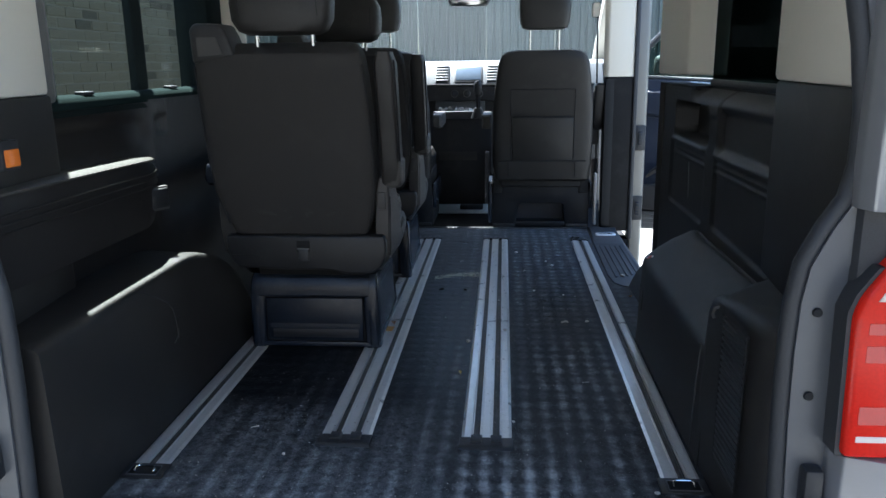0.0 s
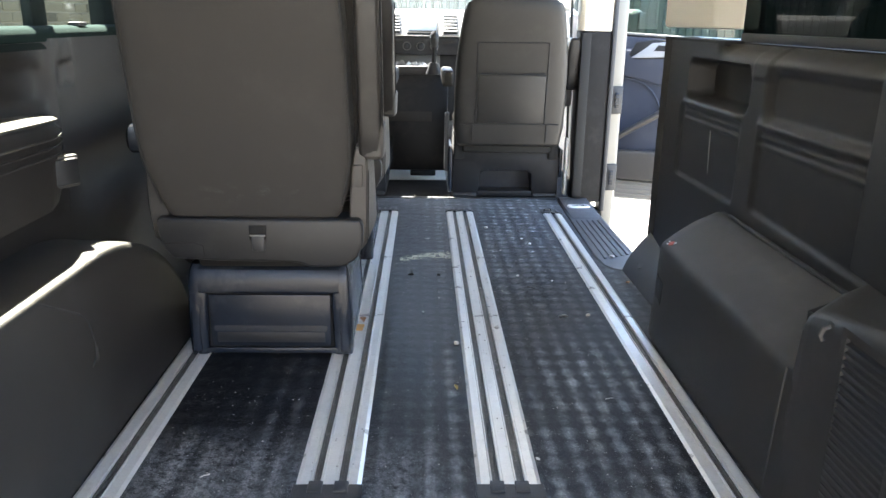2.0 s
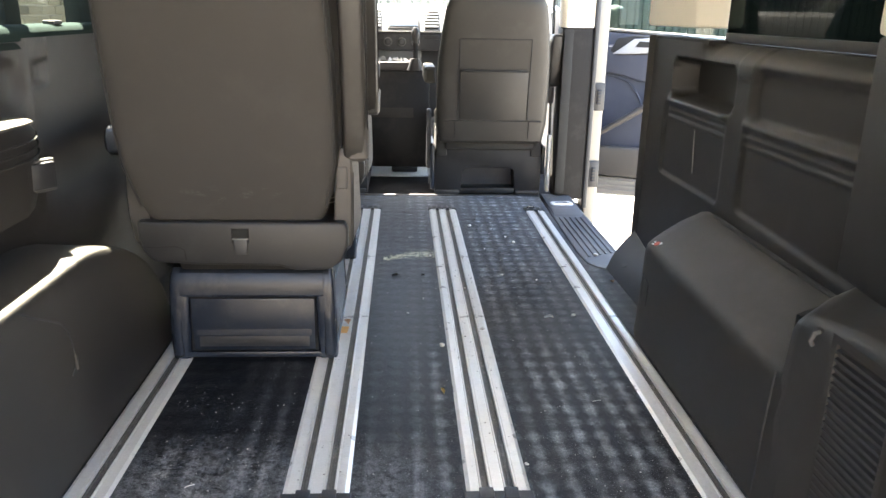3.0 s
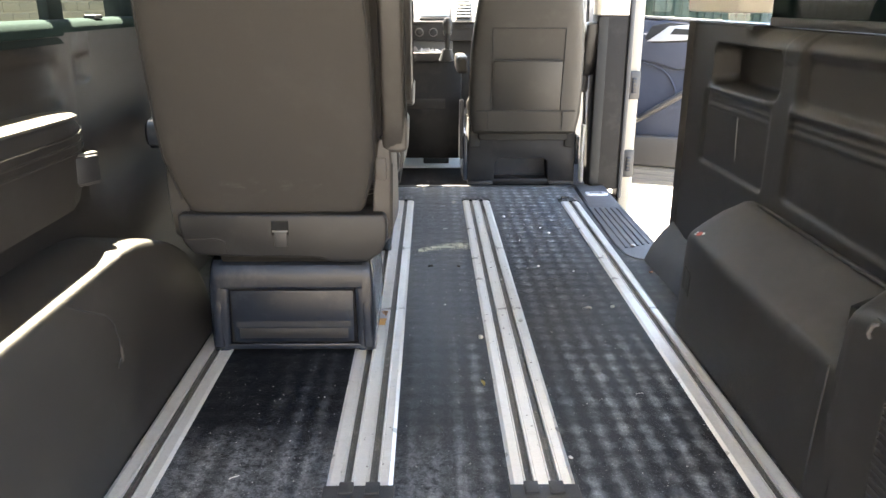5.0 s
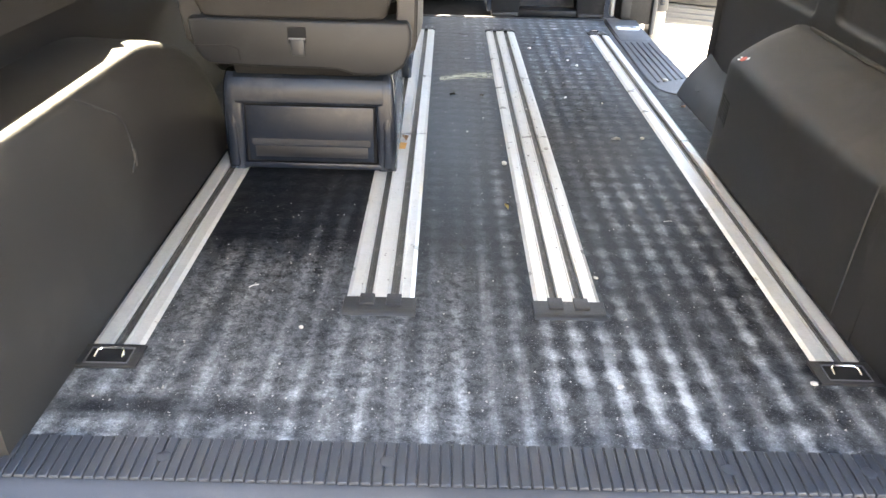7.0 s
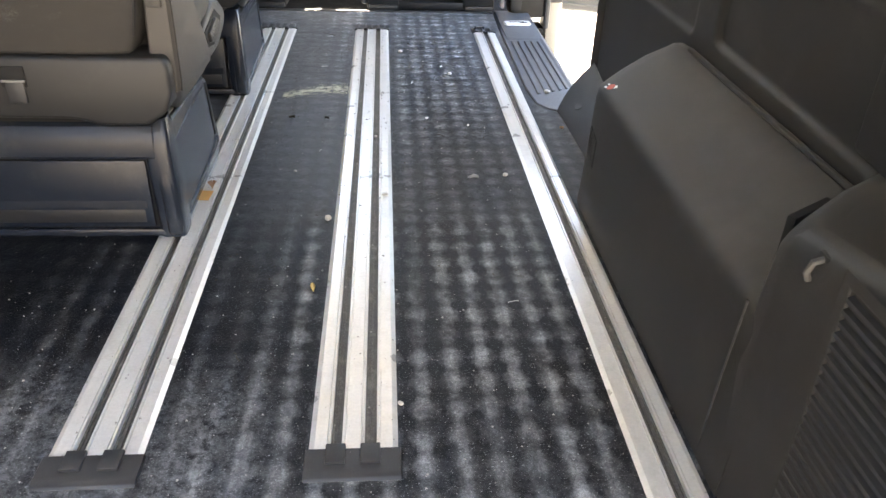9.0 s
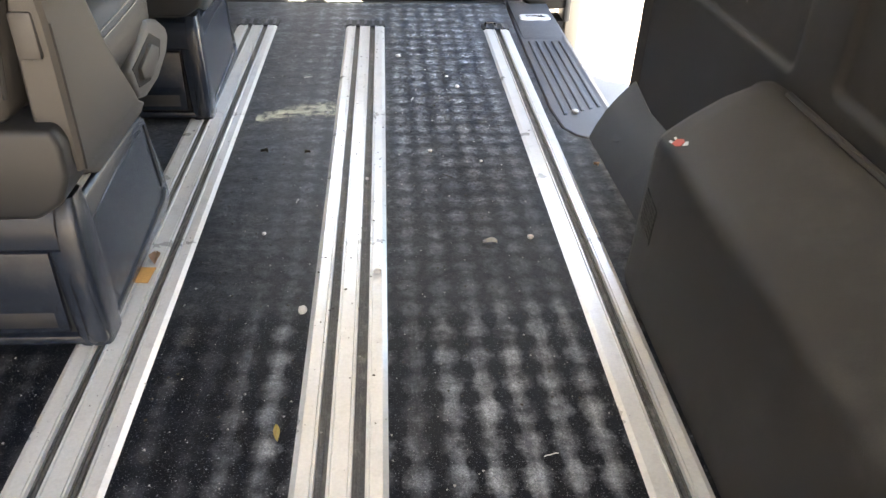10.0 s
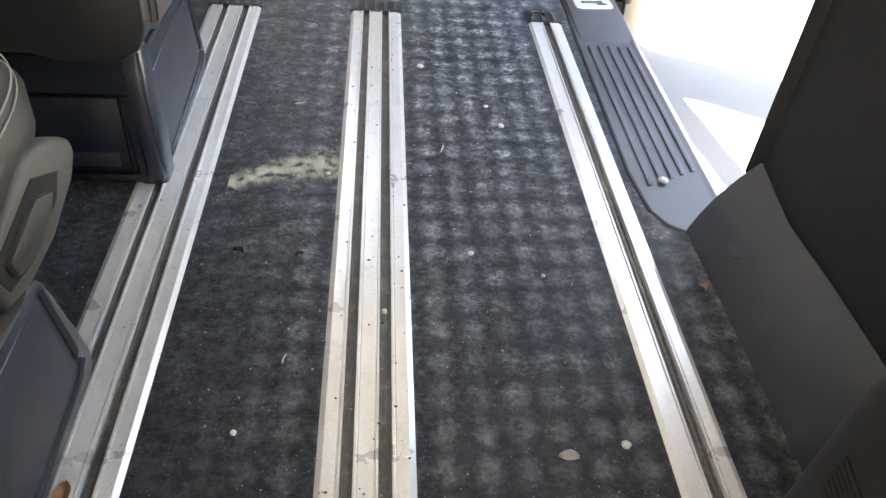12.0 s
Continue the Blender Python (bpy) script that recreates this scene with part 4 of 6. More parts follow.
part("window_frame", prism([(-0.812, 1.505), (-0.806, 1.53), (-0.802, 1.615), (-0.93, 1.615), (-0.93, 1.505)], 0.79, 1.30, "z", 0.006), M_SEALGREEN, wall_left, "dark rubber window frame")
part("c_pillar", prism([(-0.80, 1.62), (-0.78, 1.65), (-0.775, 1.74), (-0.79, 1.84), (-0.93, 1.84), (-0.93, 1.62)], 0.80, 1.42, "z", 0.012), M_BEIGE, wall_left, "beige upper pillar trim")
part("b_pillar", prism([(-0.79, 2.75), (-0.775, 2.85), (-0.775, 3.05), (-0.93, 3.05), (-0.93, 2.75)], -0.06, 1.42, "z", 0.012), M_TRIM, wall_left)
part("window_header", box(-0.888, -0.803, 0.05, 1.31, 1.312, 1.42, 0.004), M_BEIGE, wall_left)
# low front stretch added out of view to keep sun off the rail
part("window_header", box(-0.888, -0.80, 1.288, 3.05, 1.165, 1.42, 0.01), M_BEIGE, wall_left)
part("glazing_bar", prism([(-0.868, 1.060), (-0.868, 1.130), (-0.892, 1.130), (-0.892, 1.060)], 0.785, 1.085, "z", 0.004), M_SEALGREEN, wall_left, "black sliding window bar")
for y0, y1 in ((0.56, 1.09), (1.12, 1.56), (1.82, 2.77)):
    part("pane", box(-0.886, -0.882, y0, y1, 0.784, 1.37), M_GLASS, wall_left, "lightly tinted window glass")
for y in (0.70, 1.20):
    part("window_catch", box(-0.845, -0.818, y - 0.024, y + 0.024, 0.814, 0.823, 0.003), M_TRIM_B, wall_left)
# wheel arch cover, left: long ledge with a rounded front end
arch_l = thing("wheel_arch_cover", "dark grey plastic wheel arch cover below the ledge", "trim", kind="structure")
rings = []
for y in (0.10, 0.2, 0.4, 0.6, 0.72, 0.76, 0.80, 0.84, 0.88, 0.92, 0.96, 1.00, 1.04, 1.08, 1.11, 1.14, 1.165, 1.19, 1.21, 1.225, 1.238, 1.246, 1.251):
    u = max(0.0, (y - 0.74) / 0.512)
    top = 0.374 * math.sqrt(max(0.0, 1 - u * u)) + 0.004
    lean = 0.008 * min(1, top / 0.38)
    a = -0.634
    rings.append([(a, y, 0.0), (a - lean * 0.4, y, top * 0.45), (a - lean * 0.85, y, top * 0.88), (a - lean - 0.001, y, top * 0.965), (a - lean - 0.006, y, top * 0.988), (a - lean - 0.014, y, top), (a - lean - 0.040, y, top + 0.003), (-0.83, y, top + 0.008), (-0.83, y, 0.0)])
part("cover", loft(rings), M_TRIM, arch_l, sharp=1.0)
part("seam", tube([(-0.700, 0.44, 0.3785), (-0.660, 0.48, 0.3775), (-0.6440, 0.50, 0.368), (-0.6412, 0.56, 0.335), (-0.6400, 0.625, 0.300), (-0.6393, 0.650, 0.275), (-0.6383, 0.662, 0.235), (-0.6375, 0.662, 0.200), (-0.6372, 0.640, 0.185)], 0.0020, 6), M_TRIM_B, arch_l)
# dent at the seam's end, its highlight put in as paler plastic
part("handle_dent", loft([oval(0, 0, 0.0, 0.018, 0.007, 2.2, 18), oval(0, 0, 0.003, 0.014, 0.004, 2.2, 18)]), M_SEATSIDE, arch_l).matrix_basis = pose(-0.6365, 0.662, 0.205, 0, 90, 12)
# armrest ledge on the wall
armrest = thing("wall_armrest", "dark moulded side armrest with a sunlit top", "armrest", kind="structure")
rings = []
for y, e in ((0.10, 0.0), (0.30, 0.0), (0.60, 0.0), (0.78, 0.0), (0.83, 0.008), (0.875, 0.022), (0.915, 0.040), (0.944, 0.058), (0.957, 0.070)):
    a = -0.732 - e
    top = 0.652 - 0.020 * (y - 0.3) - e * 0.5
    rings.append([(-0.83, y, top + 0.002), (a - 0.03, y, top), (a - 0.008, y, top - 0.004), (a, y, top - 0.014), (a, y, top - 0.05), (a - 0.004, y, 0.50), (a - 0.012, y, 0.46 + e), (-0.83, y, 0.44 + e)])
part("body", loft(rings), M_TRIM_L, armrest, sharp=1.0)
# top coloured paler than the body to strengthen the sun on it
part("top_pad", loft([[(-0.806, y, top), (a - 0.012, y, top - 0.002), (a - 0.002, y, top - 0.007), (a - 0.002, y, top - 0.012), (-0.806, y, top - 0.012)] for y, a, top in ((0.13, -0.732, 0.6575), (0.16, -0.730, 0.6580), (0.78, -0.730, 0.6465), (0.83, -0.738, 0.644), (0.875, -0.752, 0.6405), (0.918, -0.771, 0.635), (0.944, -0.788, 0.630))]), M_PAD, armrest, "armrest top coloured paler for the sun on it", 1.0)
for z in (0.603, 0.586, 0.569):
    part("moulding", tube([(-0.7290, 0.12, z + 0.008), (-0.7290, 0.78, z + 0.001), (-0.737, 0.83, z), (-0.751, 0.875, z), (-0.770, 0.918, z), (-0.788, 0.946, z)], 0.0022, 6), M_TRIM, armrest)
latch = thing("panel_latch", "small dark rectangular pull latch on the side trim", "latch", (-0.7375, 0.836, 0.530))
latch.rotation_euler = (0, 0, radians(-30))
part("frame", box(-0.010, 0.006, -0.034, 0.034, -0.033, 0.033, 0.004), M_SEATSIDE, latch)
part("paddle", box(0.004, 0.014, -0.029, 0.029, -0.027, 0.028, 0.005), M_COVER, latch)
lampc = thing("pillar_lamp", "small orange interior marker lamp on the pillar", "lamp", (-0.752, 0.256, 0.714))
part("housing", box(-0.01, 0.008, -0.030, 0.028, -0.026, 0.032, 0.005), M_TRIM_B, lampc)
part("lens", box(0.006, 0.013, -0.022, 0.020, -0.020, 0.014, 0.003), M_ORANGE, lampc)

# ---- roof ----
ceiling = tagged(part("ceiling", box(-0.888, 0.888, 0.02, 3.41, 1.40, 1.425), M_LINING), "pale beige roof lining", "ceiling", kind="structure")
roof = tagged(part("roof", box(-0.892, 0.892, -0.02, 3.46, 1.425, 1.47, 0.02), M_PAINT), "silver painted van roof", "roof", kind="structure")

# open tailgate overhead
gate = thing("tailgate", "raised silver tailgate over the loading opening", "tailgate", (0, -0.03, 1.45))
gate.rotation_euler = (radians(-14), 0, 0)
part("shell", prism([(-0.74, 0.0), (0.74, 0.0), (0.80, -0.55), (0.78, -1.12), (-0.78, -1.12), (-0.80, -0.55)], 0.0, 0.05, "z", 0.015), M_PAINT, gate)
part("lining", prism([(-0.66, -0.60), (0.66, -0.60), (0.66, -1.05), (-0.66, -1.05)], -0.02, 0.0, "z", 0.008), M_TRIM, gate)

# ---- B pillar right and front end ----
bp = thing("pillar_right", "door pillar, dark below and beige above, with cream flange", "pillar", kind="structure")
part("trim_lower", prism([(0.722, 2.885), (0.735, 2.862), (0.86, 2.875), (0.885, 2.90), (0.885, 3.05), (0.735, 3.05)], -0.005, 0.80, "z", 0.008), M_PILLAR, bp, "dark pillar trim")
part("trim_upper", prism([(0.715, 2.885), (0.735, 2.862), (0.86, 2.875), (0.885, 2.90), (0.885, 3.05), (0.735, 3.05)], 0.80, 1.42, "z", 0.008), M_BEIGE, bp, "beige pillar trim")
part("seal", box(0.868, 0.890, 2.868, 2.90, -0.05, 1.40, 0.008), M_RUBBER, bp)
part("flange", prism([(0.885, 2.905), (0.94, 2.915), (0.955, 2.95), (0.95, 3.05), (0.885, 3.05)], -0.40, 1.42, "z", 0.006), M_FLANGE, bp, "cream painted flange")
for z in (0.487, 0.115):
    lk = thing("door_striker", "black door latch plate on the pillar flange", "latch", (0.915, 2.905, z), "door strikers")
    part("plate", box(-0.026, 0.03, -0.006, 0.02, -0.065, 0.065, 0.004), M_TRIM_B, lk)
    part("catch", box(-0.008, 0.012, -0.014, -0.004, -0.035, 0.035, 0.003), M_BASE, lk)
    for dz in (-0.024, -0.008, 0.008, 0.024):
        part("slot", box(-0.006, 0.010, -0.0165, -0.013, dz - 0.003, dz + 0.003), M_SEAM, lk)
# seat belt hanging along the pillar
belt = thing("seat_belt", "dark seat belt hanging beside the door pillar", "seat belt", (0.705, 2.93, 0))
part("webbing", prism([(0.0, 0.05), (0.004, 0.05), (-0.02, 1.15), (-0.024, 1.15)], 0.0, 0.046, "y"), M_SEAM, belt)
part("webbing", box(0.020, 0.062, -0.078, -0.073, 0.03, 0.79, 0.001), M_SEAM, belt)
part("guide", box(-0.05, -0.01, -0.005, 0.05, 1.10, 1.17, 0.008), M_BEIGE, belt)
# added pale strip, coloured as the daylight between seat and pillar
part("buckle_cover", box(-0.014, 0.002, -0.02, 0.03, 0.02, 0.30, 0.006), M_BADGE, belt, "pale strip standing for daylight in the gap")

front = thing("front_bodywork", "windscreen, pillars and bulkhead of the van's nose", "body frame", kind="structure")
for s in (1, -1):
    part("a_pillar", prism([(4.14, 0.86), (4.20, 0.90), (3.46, 1.44), (3.36, 1.40)], *sorted((s * 0.80, s * 0.90)), "x", 0.01), M_BEIGE, front)
    part("pillar_foot", prism([(3.98, -0.30), (4.22, -0.30), (4.22, 0.92), (3.98, 0.88)], *sorted((s * 0.84, s * 0.93)), "x"), M_PAINT, front)
part("bulkhead", box(-0.92, 0.92, 4.16, 4.22, -0.40, 0.86), M_PAINT, front)
pane = part("windscreen", plate([(-0.82, 4.17, 0.87), (0.82, 4.17, 0.87), (0.76, 3.42, 1.41), (-0.76, 3.42, 1.41)], 0.005), M_GLASS_CLEAR, front, "clear windscreen glass")
pane.visible_shadow = False
part("header", box(-0.80, 0.80, 3.34, 3.46, 1.37, 1.43, 0.01), M_BEIGE, front)
mirror = thing("rear_view_mirror", "black interior mirror below the roof lining", "mirror", (0.012, 3.24, 1.215))
part("case", loft([oval(0, 0, -0.03, 0.10, 0.02, 3, 24), oval(0, 0, 0.0, 0.118, 0.026, 3, 24), oval(0, 0, 0.03, 0.10, 0.02, 3, 24)]), M_TRIM_B, mirror)
part("glass", box(-0.10, 0.10, -0.026, -0.022, -0.024, 0.024, 0.0015), M_MIRROR, mirror)
part("stalk", tube([(0, 0.02, 0.02), (0, 0.04, 0.08), (0, 0.04, 0.15)], 0.010), M_TRIM_B, mirror)

# left front door, closed, as one panel with its window
door_l = thing("door_left", "closed front door seen behind the seats", "door", kind="structure")
part("card", relief(-0.80, -1, 3.05, 3.98, -0.06, 0.80, [(3.15, 3.8, 0.1, 0.4, 0.03)]), M_NAVY, door_l)
part("window_frame", tube([(-0.86, 3.07, 0.80), (-0.83, 3.10, 1.38), (-0.83, 3.42, 1.38), (-0.86, 4.0, 0.86)], 0.018), M_RUBBER, door_l)
pane = part("pane", plate([(-0.86, 3.07, 0.80), (-0.86, 4.02, 0.84), (-0.84, 3.44, 1.38), (-0.84, 3.08, 1.38)], 0.004), M_GLASS_CLEAR, door_l)
pane.visible_shadow = False


# ---- right front door, standing open ----
door = thing("front_door", "front door standing wide open with dark blue-grey lining", "car door", (0.93, 3.86, 0))
door.rotation_euler = (0, 0, radians(65))
# local: x is the inner (-) to outer (+) side, y runs from hinge (0) back to the lock edge (-0.98)
outline = [(-0.98, -0.05), (-0.95, -0.17), (-0.05, -0.19), (0.0, 0.0), (0.0, 0.79), (-0.98, 0.74)]
part("shell", prism(outline, 0.0, 0.05, "x", 0.012), M_PAINT, door, "silver painted outer skin")
part("card", prism([(-0.95, -0.02), (-0.93, -0.12), (-0.06, -0.13), (-0.03, 0.0), (-0.02, 0.780), (-0.96, 0.732)], -0.035, 0.004, "x", 0.010), M_NAVY, door, "dark blue-grey door lining")
part("belt_strip", prism([(-0.96, 0.738), (-0.02, 0.785), (-0.02, 0.799), (-0.96, 0.752)], -0.030, 0.03, "x", 0.004), M_ARMGREY, door, "pale window sill strip")
part("upper_bulge", prism([(-0.94, 0.50), (-0.46, 0.50), (-0.36, 0.53), (-0.20, 0.555), (-0.06, 0.58), (-0.06, 0.70), (-0.94, 0.70)], -0.062, -0.03, "x", 0.018, 3), M_NAVY, door)
part("handle_dish", prism([(-0.285, 0.665), (-0.325, 0.735), (-0.42, 0.752), (-0.66, 0.735), (-0.68, 0.655), (-0.33, 0.640)], -0.066, -0.03, "x", 0.008), M_SEAM, door, "black handle recess")
part("handle_trim", prism([(-0.300, 0.650), (-0.33, 0.668), (-0.380, 0.705), (-0.415, 0.733), (-0.52, 0.742), (-0.64, 0.728), (-0.66, 0.668), (-0.528, 0.662), (-0.40, 0.652)], -0.076, -0.05, "x", 0.006), M_HANDLE, door, "satin wedge-shaped handle trim")
part("trim_slot", prism([(-0.425, 0.690), (-0.448, 0.722), (-0.60, 0.715), (-0.60, 0.690)], -0.0775, -0.07, "x"), M_SEAM, door)
part("moulding", tube([(-0.040, -0.20, 0.545), (-0.042, -0.281, 0.534), (-0.044, -0.34, 0.522), (-0.044, -0.395, 0.500), (-0.044, -0.435, 0.465), (-0.042, -0.468, 0.41), (-0.040, -0.490, 0.35)], 0.0055, 8), M_NAVY, door)
rings = []
for k in range(9):
    u = k / 8
    yy, zz = -0.24 - 0.46 * u, 0.185 + 0.30 * u
    w = 0.034 - 0.006 * abs(2 * u - 1)
    rings.append([(-0.062 - 0.020 * math.sin(math.pi * u) + 0.030 * math.cos(a), yy + w * 0.5 * math.sin(a), zz - w * math.sin(a)) for a in [2 * math.pi * i / 16 for i in range(16)]])
part("armrest", loft(rings), M_SEATSIDE, door, "grey-brown sloping pull handle")
part("pocket", prism([(-0.93, -0.045), (-0.10, -0.05), (-0.08, 0.10), (-0.32, 0.128), (-0.92, 0.132)], -0.085, -0.03, "x", 0.018, 3), M_SEATSIDE, door, "grey map pocket")
part("lower_edge", prism([(-0.93, -0.055), (-0.08, -0.06), (-0.06, -0.165), (-0.93, -0.160)], -0.052, 0.0, "x", 0.010), M_ARMGREY, door, "beige-grey lower door edge")
for z in (-0.075, -0.103, -0.131):
    part("edge_rib", tube([(-0.054, -0.91, z), (-0.054, -0.10, z - 0.004)], 0.006, 8), M_ARMGREY, door)
part("window_frame", tube([(0.02, -0.97, 0.74), (0.02, -0.94, 1.36), (0.02, -0.60, 1.38), (0.02, -0.02, 0.80)], 0.02, 8), M_RUBBER, door)
pane = part("pane", plate([(0.02, -0.96, 0.74), (0.02, -0.02, 0.78), (0.02, -0.60, 1.37), (0.02, -0.94, 1.36)], 0.004), M_GLASS_GREEN, door, "green tinted window glass")
pane.visible_shadow = False
wing = part("wing_mirror", loft([oval(0.16, -0.25, z, hx, hy, 3.2, 28) for z, hx, hy in ((0.765, 0.06, 0.03), (0.775, 0.085, 0.046), (0.80, 0.10, 0.056), (0.88, 0.10, 0.056), (0.905, 0.085, 0.046), (0.915, 0.06, 0.03))]), M_ARMGREY, door, "pale door mirror housing")
part("mirror_glass", box(0.075, 0.245, -0.3085, -0.302, 0.785, 0.895, 0.003), M_TRIM_B, wing, "dark mirror seen edge-on")
part("mirror_arm", box(0.03, 0.12, -0.27, -0.20, 0.755, 0.79, 0.01), M_TRIM_B, door)

# ---- dashboard ----
dash = thing("dashboard", "light grey dashboard with screen, vents and dials", "dashboard", (0, 0, 0))
part("top", prism([(3.625, 0.866), (3.70, 0.895), (4.15, 0.875), (4.15, 0.80), (3.66, 0.80)], -0.84, 0.82, "x", 0.012, 3), M_SILVER, dash)
part("fascia", prism([(3.53, 0.752), (3.63, 0.872), (3.70, 0.872), (3.70, 0.752)], -0.80, 0.80, "x", 0.008), M_SILVER, dash, "light grey fascia")
part("lower_band", prism([(3.555, 0.655), (3.548, 0.748), (3.70, 0.748), (3.70, 0.655)], -0.78, 0.78, "x", 0.008), M_TRIM_B, dash, "black control panel")
part("tray_shelf", box(-0.215, 0.09, 3.46, 3.70, 0.565, 0.580, 0.005), M_SILVER, dash, "pale storage tray")
part("tray_back", box(-0.215, 0.09, 3.60, 3.66, 0.580, 0.652, 0.005), M_SILVER, dash)
part("tray_lip", box(-0.215, 0.09, 3.45, 3.475, 0.555, 0.60, 0.006), M_TRIM_B, dash)
part("console", prism([(3.47, 0.56), (3.475, 0.20), (3.49, 0.024), (3.62, 0.030), (3.80, 0.28), (3.80, 0.56)], -0.235, 0.135, "x", 0.015), M_CABBOX, dash, "black centre console")
part("console_flap", box(-0.19, 0.05, 3.472, 3.49, 0.30, 0.36, 0.006), M_TRIM, dash)
part("knee_panel", box(-0.80, 0.80, 3.66, 3.80, 0.28, 0.66, 0.02), M_TRIM_B, dash)


def tilted(name, x0, x1, s0, s1, out, material, parent, label="", r=0.002, thick=0.008):
    """A plate on the sloping fascia between the heights s0 and s1 along it."""
    b = box(x0, x1, -out - thick, -out, s0 * 1.27, s1 * 1.27, r)
    ob = part(name, b, material, parent, label)
    ob.matrix_basis = pose(0, 3.53, 0.752, -39.8)
    return ob


tilted("screen_frame", -0.092, 0.076, 0.014, 0.108, 0.0, M_TRIM_B, dash, "dark screen surround")
scr = tilted("screen", -0.084, 0.068, 0.024, 0.098, 0.0085, M_SCREEN, dash, "pale grey navigation screen", 0.001, 0.002)
for x0 in (-0.205, 0.105):
    vt = tilted("vent", x0 - 0.006, x0 + 0.080, 0.004, 0.118, 0.0, M_SILVER, dash, "air vent surround")
    b = box(x0, x0 + 0.074, -0.0105, -0.006, 0.014, 0.140)
    part("vent_throat", b, M_SEAM, vt)
    for k in range(6):
        part("vane", box(x0, x0 + 0.074, -0.016, -0.0095, 0.022 + 0.021 * k, 0.031 + 0.021 * k, 0.001), M_SILVER, vt)
for x in (-0.092, -0.017, 0.058):
    part("dial", loft([oval(0, 0, 0.0, 0.020, 0.020, 2, 24), oval(0, 0, 0.018, 0.018, 0.018, 2, 24), oval(0, 0, 0.020, 0.014, 0.014, 2, 24)]), M_TRIM_B, dash, "round heater dial").matrix_basis = pose(x, 3.549, 0.700, 90)
    part("dial_ring", tube([(x + 0.0215 * math.cos(a), 3.545, 0.700 + 0.0215 * math.sin(a)) for a in [2 * math.pi * i / 24 for i in range(24)]], 0.0022, 5, None, True), M_ARMGREY, dash, "pale dial ring")
for x in (-0.19, 0.10):
    part("switch_row", box(x, x + 0.08, 3.542, 3.552, 0.715, 0.735, 0.002), M_TRIM, dash)
lever = thing("gear_lever", "black gear lever with a round knob on the console", "gear lever", (0.055, 3.40, 0.50))
part("gaiter", loft([oval(0, 0.05, 0.06, 0.045, 0.05, 3, 20), oval(0, 0.02, 0.12, 0.022, 0.022, 2.5, 20)]), M_TRIM_B, lever)
part("stick", tube([(0, 0.03, 0.10), (0, -0.01, 0.22)], 0.013), M_SEAM, lever)
part("knob", loft([oval(0, -0.01, 0.20, 0.012, 0.012, 2, 16), oval(0, -0.014, 0.225, 0.022, 0.022, 2, 16), oval(0, -0.018, 0.26, 0.024, 0.024, 2, 16), oval(0, -0.02, 0.28, 0.012, 0.012, 2, 16)]), M_TRIM_B, lever)
tray_item = thing("papers", "crumpled pale papers and wrapper in the dash tray", "papers", (-0.06, 3.53, 0.581))
bm = bmesh.new()
bmesh.ops.create_grid(bm, x_segments=40, y_segments=18, size=0.5)
for v in bm.verts:
    v.co = Vector((v.co.x * 0.26, v.co.y * 0.10, 0.006 + 0.045 * abs(noise.noise(v.co * 7)) + 0.02 * abs(noise.noise(v.co * 17))))
part("sheet", bm, M_FOIL, tray_item, "shiny crumpled wrapper", 0.3)


